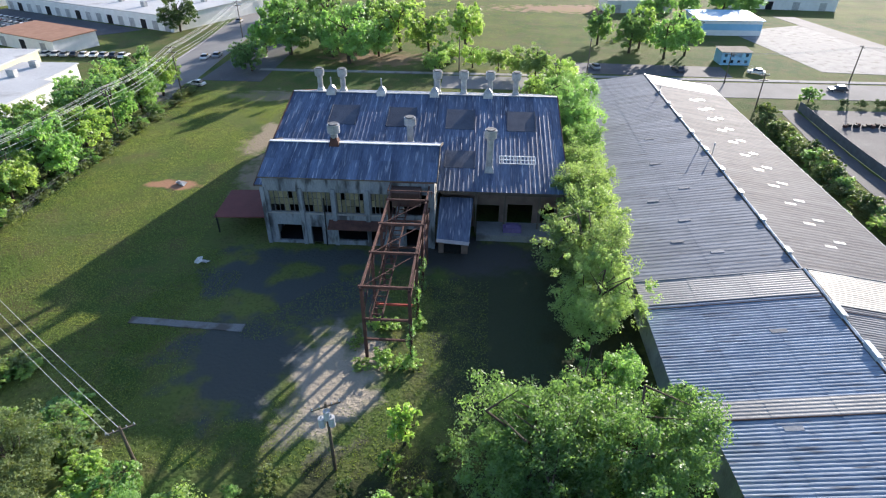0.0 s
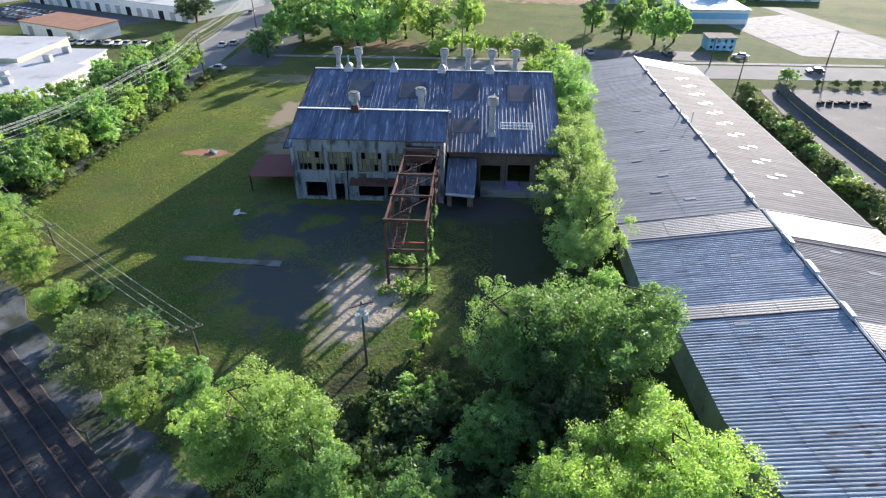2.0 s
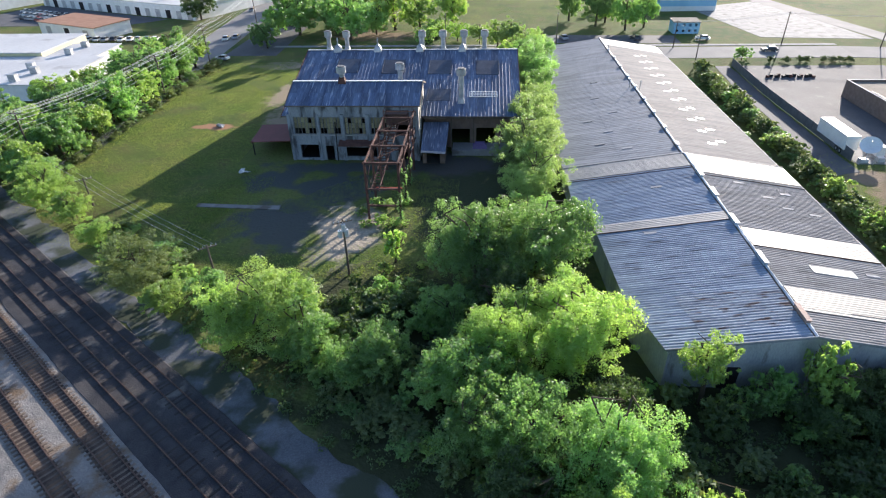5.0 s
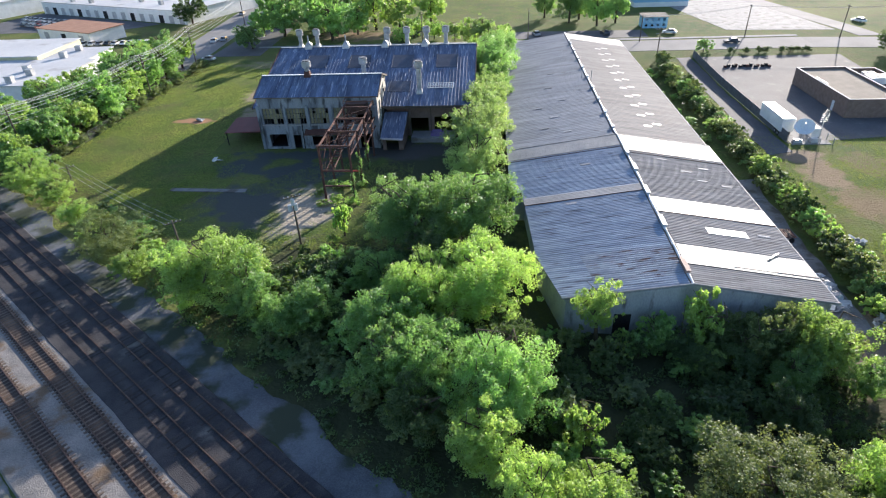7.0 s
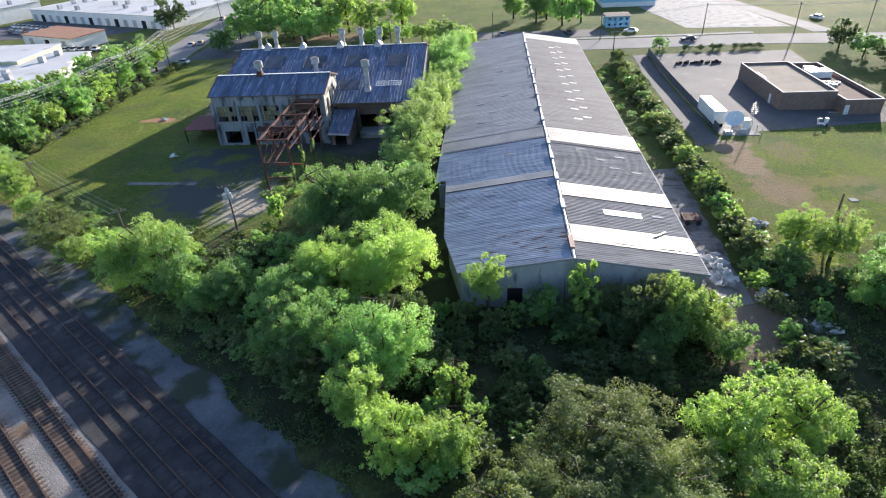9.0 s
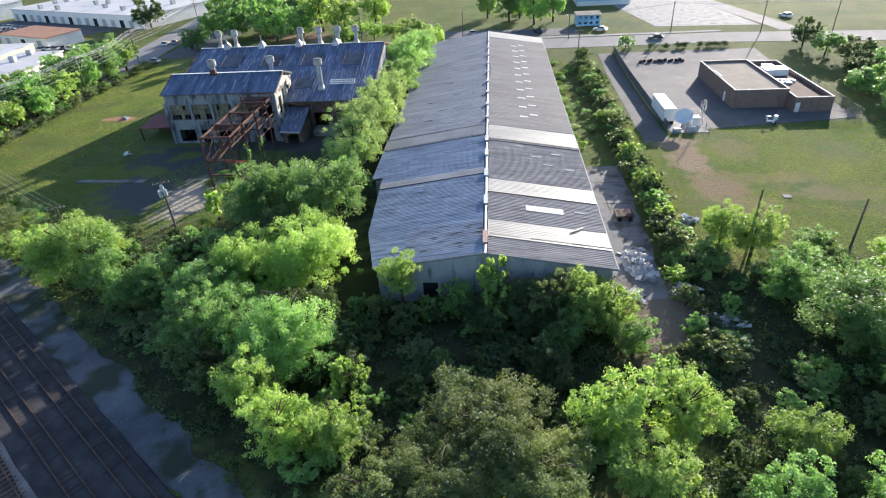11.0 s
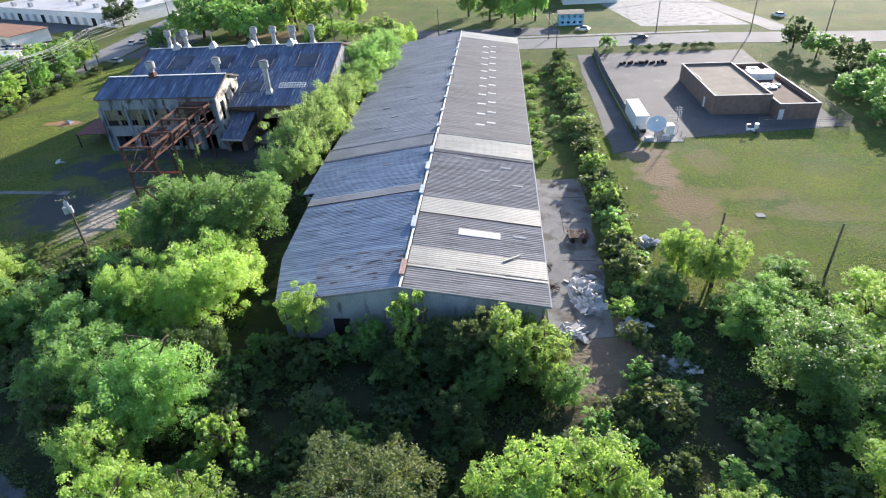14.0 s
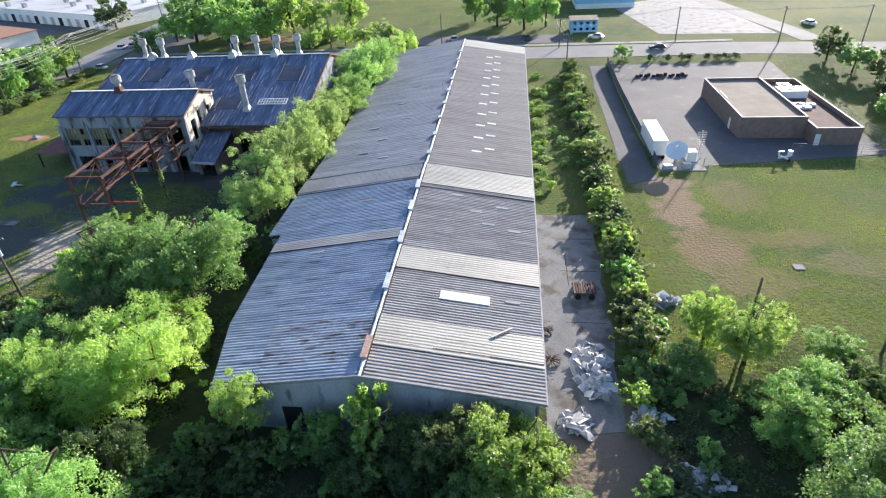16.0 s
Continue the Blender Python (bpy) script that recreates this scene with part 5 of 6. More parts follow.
def undergrowth():
    """Low weeds under the trees."""
    rng = np.random.default_rng(77)
    n = 2300
    x, y = rng.uniform(-30, 95, n), rng.uniform(-34, 30, n)
    o = 0.596 * x + 0.803 * y
    keep = (o > -1.6) & ~((x > 18) & (x < 62) & (y > 11.5)) & ~((x > 66) & (y > 24)) & ~((x < -8) & (y > 26)) & ~((x > 54) & (x < 60) & (y > 4))
    x, y = x[keep], y[keep]
    c = np.array([(a, b, ground_z(a, b) + 0.35) for a, b in zip(x, y)])
    v, f = leaf_cloud(rng, c, rng.uniform(0.6, 1.5, len(c)), 90000, 0.17, 0.5)
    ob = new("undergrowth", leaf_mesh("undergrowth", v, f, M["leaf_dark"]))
    tagged(ob, "dark weedy undergrowth beneath the trees", "undergrowth", kind="stuff")


undergrowth()


def meadow():
    """Upright blades of rough grass that catch the low sun."""
    rng = np.random.default_rng(78)
    xs, ys = [], []
    for x0, x1, y0, y1, n in ((-69, -34, 44, 135, 150000), (-40, 2, 30, 60, 40000), (-60, -33, 36, 50, 14000), (66, 125, 24, 76, 100000), (-40, 60, 185, 260, 40000), (64.5, 68, 30, 130, 5000), (53, 60, 57, 128, 6000)):
        xs.append(rng.uniform(x0, x1, n))
        ys.append(rng.uniform(y0, y1, n))
    x, y = np.concatenate(xs), np.concatenate(ys)
    patch = np.sin(x * 0.31 + 2 * np.sin(y * 0.17)) + np.sin(y * 0.27 + 1.7 * np.sin(x * 0.13))
    keep = (patch + rng.normal(size=len(x)) * 0.9 > -1.0) & ~((x > -39) & (x < 14) & (y > 65) & (y < 120)) & ~((x > -30) & (x < -9) & (y > 36) & (y < 64) & (patch < 0.8))
    for wx, wy, rx, ry in ((-40, 106, 4.5, 24), (-51, 84, 5, 1.8), (73.5, 58, 3.4, 9), (73, 66, 4.5, 3), (75.5, 47, 4, 5), (-14, 41, 4, 7)):
        keep &= ((x - wx) / rx) ** 2 + ((y - wy) / ry) ** 2 + rng.normal(size=len(x)) * 0.35 > 1.0
    x, y = x[keep], y[keep]
    n = len(x)
    z = np.array([ground_z(a, b) for a, b in zip(x, y)])
    a = rng.uniform(0, 6.28, n)
    w, h = rng.uniform(0.04, 0.10, n), rng.uniform(0.04, 0.12, n)
    lx, ly = rng.normal(size=n) * 0.05, rng.normal(size=n) * 0.05
    ux, uy = np.cos(a) * w, np.sin(a) * w
    v = np.stack([np.stack([x - ux, y - uy, z - 0.01], 1), np.stack([x + ux, y + uy, z - 0.01], 1), np.stack([x + lx, y + ly, z + h], 1)], axis=1).reshape(-1, 3)
    ob = new("rough_grass", leaf_mesh("rough_grass", v, np.arange(3 * n).reshape(-1, 3), M["grass"]))
    tagged(ob, "rough sunlit grass of the yard and fields", "grass", kind="stuff")


meadow()


# shaded bushes that fill the thicket, too tangled to count
def thicket():
    rng = random.Random(31)
    # leaf_dark is repeated so that shade is part of the leaf colour
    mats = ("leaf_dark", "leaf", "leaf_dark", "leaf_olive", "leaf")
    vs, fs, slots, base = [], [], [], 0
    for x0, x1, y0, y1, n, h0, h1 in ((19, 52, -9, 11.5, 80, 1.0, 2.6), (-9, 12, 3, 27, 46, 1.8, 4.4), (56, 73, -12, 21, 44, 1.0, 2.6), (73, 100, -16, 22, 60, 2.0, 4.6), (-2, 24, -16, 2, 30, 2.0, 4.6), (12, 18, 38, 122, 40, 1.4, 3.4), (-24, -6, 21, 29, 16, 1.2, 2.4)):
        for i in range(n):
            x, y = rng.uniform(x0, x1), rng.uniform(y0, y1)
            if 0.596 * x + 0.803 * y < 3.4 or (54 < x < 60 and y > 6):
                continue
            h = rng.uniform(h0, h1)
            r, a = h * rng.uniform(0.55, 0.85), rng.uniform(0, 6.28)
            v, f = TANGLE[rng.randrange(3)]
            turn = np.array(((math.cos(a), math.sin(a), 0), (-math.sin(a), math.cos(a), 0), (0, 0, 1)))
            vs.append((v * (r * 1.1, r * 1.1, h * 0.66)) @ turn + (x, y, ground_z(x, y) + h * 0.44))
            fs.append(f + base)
            # before the gable most bushes get leaf_dark, as the warehouse's shadow in colour
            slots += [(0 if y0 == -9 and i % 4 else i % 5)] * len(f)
            base += len(v)
    me = leaf_mesh("thicket", np.concatenate(vs), np.concatenate(fs), M[mats[0]])
    for m in mats[1:]:
        me.materials.append(M[m])
    me.polygons.foreach_set("material_index", slots)
    tagged(new("thicket", me), "tangled shaded bushes filling the thicket", "thicket", kind="stuff")


thicket()
for x, y, h, r, m in ((-21.0, 17.0, 8.2, 4.0, "leaf_light"), (-12.2, 15.2, 8.0, 4.2, "leaf"), (-7.2, 11.6, 6.5, 3.2, "leaf"), (-26.0, 23.6, 5.2, 2.8, "leaf"), (15.5, 21.5, 8.0, 3.8, "leaf_light"), (8.0, 21.5, 8.5, 4.6, "leaf_dark"), (2.0, 20.0, 6.5, 3.8, "leaf"), (9.4, -2.0, 7.5, 3.8, "leaf_dark"), (17.5, 6.0, 7.5, 3.4, "leaf_dark"), (28, -16, 7.5, 3.9, "leaf_olive"),
                      (41.0, 8.0, 4.6, 2.9, "leaf_dark"), (43.0, 1.0, 4.5, 3.0, "leaf_dark"), (64.5, -7.5, 6.0, 3.4, "leaf_light"), (72.0, 15.5, 6.2, 3.6, "leaf"), (91.0, 16.0, 7.0, 4.4, "leaf_light"), (96.0, 24.0, 6.0, 4.0, "leaf"), (74.5, -13.0, 7.0, 4.6, "leaf_light")):
    tree(x, y, h, r, "feather", m, "crowded young tree in the thicket", group=THICKET)
for x, y, h, r in ((-43, 168, 12, 6.5), (-16, 176, 12, 6), (-30, 170, 11, 6), (-64, 172, 11, 5.5), (-40, 186, 13, 7), (-12, 156, 6, 4), (10, 152, 8, 4.2), (20, 140, 9, 4.4), (15, 120, 10, 4.8), (48, 186, 12, 5.6), (-86, 126, 9, 5.2), (-76, 124, 9, 5), (-84, 112, 9.5, 5.2), (-74, 86, 9.5, 5.2), (-74, 72, 9, 5.2), (-83, 68, 9.5, 5.4), (-83, 96, 8.5, 5.2), (-90, 62, 8, 5)):
    tree(x, y, h, r, "far", "leaf" if x < -20 else "leaf_light", "full green tree in a dense row", group="park and roadside trees")
for i, (x, y, h, r, m) in enumerate(((33.5, 10.6, 5.0, 2.3, "leaf"), (35.5, 9.4, 4.4, 2.4, "leaf_dark"), (39.6, 10.9, 5.6, 2.4, "leaf_olive"), (41.8, 10.2, 6.2, 2.6, "leaf_olive"), (43.6, 11.2, 5.4, 2.2, "leaf_dark"), (45.4, 10.4, 7.6, 3.0, "leaf_olive"), (48.8, 12.0, 5.8, 2.3, "leaf_olive"), (30.6, 9.6, 3.2, 2.0, "leaf_dark"), (37.0, 7.4, 3.8, 2.4, "leaf_dark"), (45.5, 6.0, 5.6, 3.0, "leaf"), (51.8, 10.2, 5.2, 2.6, "leaf_olive"))):
    tree(x, y, h, r, "mid", m, "bushy young tree against the gable wall", group="young trees at the gable")


# ---- flat-roofed brick building in the eastern yard ----
def flat_block(parent, x0, x1, y0, y1, z1, roof_mat, parapet=0.45):
    t = 0.3
    for a, b, c, d in ((x0, x1, y0, y0 + t), (x0, x1, y1 - t, y1), (x0, x0 + t, y0 + t, y1 - t), (x1 - t, x1, y0 + t, y1 - t)):
        part("wall", Shape().box(a, b, c, d, -0.3, z1), M["brick"], parent)
        part("coping", Shape().box(a - 0.03, b + 0.03, c - 0.03, d + 0.03, z1 + 0.003, z1 + 0.06), M["coping"], parent, "pale metal coping")
    part("roof", Shape().box(x0 + t, x1 - t, y0 + t, y1 - t, z1 - parapet - 0.2, z1 - parapet), roof_mat, parent)


fb = thing("brick_building", 98, 97, 0, "low brown brick building with flat parapet roofs", "building")
flat_block(fb, 90.4, 101.8, 85.6, 110.4, 4.0, M["gravel_roof"])
flat_block(fb, 101.85, 109.6, 82.0, 111.8, 3.2, M["dark_roof"], 0.7)
part("door", Shape().box(102.0, 102.9, 81.93, 81.99, 0, 2.1), M["white"], fb, "white metal door")
part("door", Shape().box(90.32, 90.39, 90.5, 91.4, 0.0, 2.1), M["white"], fb)
for x0, y0, w, l, h in ((102.6, 100.5, 5.2, 3.2, 1.5), (104.0, 105.0, 2.4, 2.2, 1.2), (103.2, 95.6, 2.2, 1.0, 0.5), (103.2, 93.8, 2.8, 1.0, 0.4), (105.8, 95.4, 1.6, 1.0, 0.4)):
    u = thing("rooftop_unit", x0 + w / 2, y0 + l / 2, 2.5, "pale metal air-conditioning unit on a flat roof", "air conditioner", "rooftop units")
    part("casing", Shape().box(x0, x0 + w, y0, y0 + l, 2.5, 2.5 + h), M["white"], u)
    part("fan_ring", Shape().tube((x0 + w / 2, y0 + l / 2, 2.5 + h), (x0 + w / 2, y0 + l / 2, 2.62 + h), min(w, l) * 0.35, n=14), M["fence"], u)
part("wall_pipe", Shape().beam((90.9, 96, 4.2), (90.9, 101, 4.2), 0.1), M["galv"], fb)

trl = thing("truck_trailer", 74.2, 80.5, 0, "white box trailer parked by a fence", "trailer")
part("box_body", Shape().box(72.95, 75.4, 75.3, 85.6, 1.15, 3.8), M["white"], trl)
part("chassis", Shape().box(73.4, 75.0, 75.6, 85.4, 0.95, 1.145), M["rubber"], trl)
for x in (73.1, 74.95):
    for y in (76.6, 77.9):
        wh = part("wheel", Shape().tube((x, y, 0.5), (x + 0.4, y, 0.5), 0.5, n=14), M["rubber"], trl)
        part("rim", Shape().tube((x - 0.01, y, 0.5), (x + 0.41, y, 0.5), 0.25, n=10), M["galv"], wh)
for x in (73.6, 74.8):
    part("landing_leg", Shape().box(x - 0.07, x + 0.07, 83.0, 83.15, 0.02, 1.0), M["galv"], trl)

single("equipment_pad", Shape().box(73.9, 81.2, 71.4, 78.6, -0.1, 0.1), M["concrete"], "pale concrete pad under dish and cabinets", "concrete pad")
for gx, gy in ((74.0, 71.2), (76.4, 71.2), (78.8, 71.2), (81.3, 71.2), (81.3, 73.7), (81.3, 76.2), (81.3, 78.6)):
    bl = thing("bollard", gx, gy, 0, "pale steel guard post beside the equipment pad", "bollard", "guard posts")
    part("post", Shape().tube((gx, gy, -0.1), (gx, gy, 1.3), 0.08, n=8), M["galv"], bl)
    part("cap", Shape().tube((gx, gy, 1.3), (gx, gy, 1.36), 0.09, 0.03, n=8), M["white"], bl)
dish = thing("satellite_dish", 76.6, 74.2, 0.1, "large white satellite dish on a mast", "satellite dish")
part("mast", Shape().tube((76.6, 74.2, 0.1), (76.6, 74.2, 2.2), 0.16, n=8), M["galv"], dish)
bowl = Shape()
dc, dn = Vector((76.6, 73.9, 2.45)), Vector((-0.3, -0.55, 0.78)).normalized()
da = dn.cross(Vector((0, 0, 1))).normalized()
db = dn.cross(da)
rings = [[dc + (da * math.cos(k * math.pi / 9) + db * math.sin(k * math.pi / 9)) * r + dn * (0.16 * r * r) for k in range(18)] for r in (0.05, 0.7, 1.3, 1.8)]
for lift_by in (0.0, -0.06):
    bowl.add([p + dn * lift_by for ring in rings for p in ring], [(18 * i + k, 18 * i + (k + 1) % 18, 18 * i + 18 + (k + 1) % 18, 18 * i + 18 + k) for i in range(3) for k in range(18)])
part("bowl", bowl, M["white"], dish, "white reflector bowl")
part("feed_arm", Shape().beam(dc - db * 1.3 + dn * 0.3, dc + dn * 1.5, 0.06), M["galv"], dish)
for x0, y0, w, l, h, m in ((78.7, 74.6, 1.5, 1.7, 2.0, "white"), (78.2, 77.0, 1.4, 1.0, 1.4, "ceramic"), (77.6, 71.9, 1.2, 0.9, 1.0, "ceramic"), (74.4, 71.7, 1.4, 1.0, 0.8, "ceramic")):
    c = thing("equipment_cabinet", x0 + w / 2, y0 + l / 2, 0, "pale metal equipment cabinet beside the dish", "cabinet", "equipment cabinets")
    part("body", Shape().box(x0, x0 + w, y0, y0 + l, 0.2, h), M[m], c)
    part("plinth", Shape().box(x0 - 0.1, x0 + w + 0.1, y0 - 0.1, y0 + l + 0.1, 0.1, 0.2), M["concrete"], c)
an = thing("antenna_mast", 80.6, 75.2, 0, "lattice antenna mast on a slender pole", "antenna")
part("pole", Shape().tube((80.6, 75.2, 0), (80.6, 75.2, 5.6), 0.07, n=8), M["galv"], an)
for i in range(6):
    part("antenna_arm", Shape().beam((79.9, 75.2, 3.2 + i * 0.42), (81.3, 75.2, 3.2 + i * 0.42), 0.05), M["galv"], an)
hl = thing("boom_lift", 94.8, 75.9, 0, "small white towable lift on the grass", "lift")
part("frame", Shape().beam((93.8, 75.6, 0.5), (95.9, 76.2, 0.5), 0.25).beam((94.4, 76.6, 0.45), (95.2, 75.0, 0.45), 0.2), M["white"], hl)
part("arm", Shape().beam((93.9, 75.6, 0.6), (93.6, 75.5, 1.7), 0.2).beam((93.65, 75.5, 1.62), (94.6, 75.8, 1.5), 0.18), M["white"], hl)
part("basket", Shape().box(95.5, 96.1, 75.9, 76.5, 0.62, 1.5), M["white"], hl)
for x, y in ((94.3, 76.7), (95.3, 74.9)):
    part("wheel", Shape().tube((x - 0.08, y, 0.3), (x + 0.08, y, 0.3), 0.3, n=10), M["rubber"], hl)
for i in range(13):
    x = 79.0 + i * 0.95 + (i % 3) * 0.12
    p = thing("pallet_stack", x, 124.4 + (i % 2) * 0.5, None, "dark stack of crates and tyres in the yard", "crates", "crates along the yard edge")
    z = ground_z(x, 124)
    part("crate", Shape().box(x - 0.35, x + 0.35, 124.1 + (i % 2) * 0.5, 124.8 + (i % 2) * 0.5, z, z + 0.55 + 0.3 * (i % 4) / 3), M["rubber"] if i % 3 else M["rust"], p)


def fence_line(points, height, gap, solid, label, group):
    for (xa, ya), (xb, yb) in zip(points, points[1:]):
        n = max(1, round(math.hypot(xb - xa, yb - ya) / gap))
        f = thing("fence", (xa + xb) / 2, (ya + yb) / 2, None, label, "fence", group)
        for i in range(n + 1):
            x, y = xa + (xb - xa) * i / n, ya + (yb - ya) * i / n
            z = ground_z(x, y)
            part("post", Shape().tube((x, y, z - 0.1), (x, y, z + height), 0.04, n=6), M["fence"], f)
            if i < n:
                x2, y2 = xa + (xb - xa) * (i + 1) / n, ya + (yb - ya) * (i + 1) / n
                z2 = ground_z(x2, y2)
                s = Shape()
                if solid:
                    s.add([(x, y, z + 0.05), (x2, y2, z2 + 0.05), (x2, y2, z2 + height - 0.03), (x, y, z + height - 0.03), (x + 0.03, y, z + 0.05), (x2 + 0.03, y2, z2 + 0.05), (x2 + 0.03, y2, z2 + height - 0.03), (x + 0.03, y, z + height - 0.03)], [(0, 1, 2, 3), (7, 6, 5, 4), (3, 2, 6, 7)])
                    part("panel", s, M["fence"], f)
                else:
                    for k in range(5):
                        s.beam((x, y, z + 0.1 + k * (height - 0.15) / 4), (x2, y2, z2 + 0.1 + k * (height - 0.15) / 4), 0.03)
                    for k in range(1, 8):
                        s.beam((x + (x2 - x) * k / 8, y + (y2 - y) * k / 8, z + 0.05), (x + (x2 - x) * k / 8, y + (y2 - y) * k / 8, z + height - 0.05), 0.02)
                    part("wire_mesh", s, M["fence"], f)


fence_line([(73.2, 72.5), (73.2, 134)], 2.1, 3.1, True, "grey slatted security fence round the yard", "yard fence")
fence_line([(97, 78.5), (113.5, 77.5), (114, 100)], 1.9, 2.8, False, "wire fence behind the brick building", "yard fence")
fence_line([(-69.6, 56), (-69.2, 88), (-69.9, 104), (-70.3, 138)], 1.8, 3.0, False, "weathered wire fence along the yard", "yard fence")


# ---- utility poles and wires ----
def utility_pole(x, y, top, arms=1, transformer=False, label="grey wooden utility pole", lean=(0, 0), turn=0.0):
    z = ground_z(x, y)
    p = thing("utility_pole", x, y, None, label, "utility pole", "utility poles")
    part("pole", Shape().tube((x, y, z - 0.3), (x + lean[0], y + lean[1], top), 0.17, 0.11, 10), M["wood"], p)
    ca, sa = math.cos(turn), math.sin(turn)
    for i in range(arms):
        zz = top - 0.4 - i * 1.1
        a = part("crossarm", Shape().beam((x - 1.2 * ca, y - 1.2 * sa, zz), (x + 1.2 * ca, y + 1.2 * sa, zz), 0.12, 0.14), M["wood"], p)
        for k in (-1.1, -0.5, 0.5, 1.1):
            part("insulator", Shape().tube((x + k * ca, y + k * sa, zz + 0.07), (x + k * ca, y + k * sa, zz + 0.28), 0.06, 0.04, 6), M["ceramic"], a)
    if transformer:
        for k, zz in ((-0.42, top - 2.4), (0.42, top - 2.2), (0.1, top - 1.5)):
            t = part("transformer", Shape().tube((x + k, y - 0.3, zz), (x + k, y - 0.3, zz + 0.95), 0.28, n=12), M["ceramic"], p, "grey pole transformer")
            part("bushing", Shape().tube((x + k, y - 0.3, zz + 0.95), (x + k, y - 0.3, zz + 1.2), 0.06, n=6), M["ceramic"], t)
    return p


def wire_span(a, b, sag, offsets, r=0.022):
    w = thing("power_line", *[(p + q) / 2 for p, q in zip(a, b)], label="thin sagging overhead cables between utility poles", category="power line", group="power lines")
    d = Vector((b[0] - a[0], b[1] - a[1], 0)).normalized()
    side = Vector((-d.y, d.x, 0))
    for o, dz in offsets:
        s = Shape()
        pts = []
        for i in range(13):
            f = i / 12
            p = Vector(a) * (1 - f) + Vector(b) * f + side * o
            pts.append((p.x, p.y, p.z + dz - sag * 4 * f * (1 - f)))
        for p, q in zip(pts, pts[1:]):
            s.tube(p, q, r, n=4, caps=False)
        part("wire", s, M["wire"], w)


WEST = [(-79.0, 18.0, 13.6), (-73.4, 60.2, 13.6), (-69.9, 101.7, 12.6), (-71.2, 131.2, 13.2), (-78.0, 190.0, 13.2), (-84.0, 240.0, 13.2), (-90, 300, 13)]
for x, y, z in WEST[:-1]:
    utility_pole(x, y, z, 2, label="tall wooden utility pole with many cables", turn=0.0)
for a, b in zip(WEST, WEST[1:]):
    wire_span(a, b, 0.9, [(-1.1, -0.1), (-0.5, -0.1), (0.5, -0.1), (1.1, -0.1), (-1.1, -1.25), (1.1, -1.25), (0.2, -2.6), (0.15, -3.4)], 0.028)
utility_pole(-11.3, 31.0, 10.2, 1, True, "wooden utility pole with three grey transformers", turn=0.5)
utility_pole(-56.7, 48.8, 6.9, 1, label="short leaning wooden pole with a crossarm", turn=0.6)
utility_pole(-29.2, 30.6, 6.4, 1, label="wooden pole half hidden by a tree", turn=0.6)
utility_pole(73.0, 27.8, 8.9, 0, label="bare wooden pole beside the field")
utility_pole(86.3, 27.4, 7.6, 0, label="bare wooden pole beside the field")
utility_pole(62.7, 132.2, 9.5, 2, label="roadside utility pole behind the warehouse", turn=0.3)
utility_pole(62.0, 151.0, 9.5, 1, label="roadside utility pole with cables", turn=0.3)
for x, y in ((94.5, 154.2), (120.3, 149.6), (141.0, 148.6), (28, 156), (-6, 156)):
    utility_pole(x, y, 11.0, 1, label="slender roadside pole with a crossarm", turn=1.5)
wire_span((-56.7, 48.8, 6.6), (-29.2, 30.6, 6.1), 0.5, [(-0.9, 0), (0.0, 0), (0.9, 0)], 0.02)
wire_span((-73.4, 60.2, 8.0), (-56.7, 48.8, 6.6), 0.4, [(-0.5, 0), (0.5, 0)], 0.02)
wire_span((62.7, 132.2, 9.2), (62.0, 151.0, 9.2), 0.4, [(-1, 0), (0, 0), (1, 0)], 0.025)
wire_span((62.0, 151.0, 9.1), (94.5, 154.2, 10.6), 0.6, [(-0.6, 0), (0.6, 0)], 0.025)
wire_span((94.5, 154.2, 10.6), (141.0, 148.6, 10.6), 0.6, [(-0.6, 0), (0.6, 0)], 0.025)


# ---- cars ----
CAR_MESHES = {}


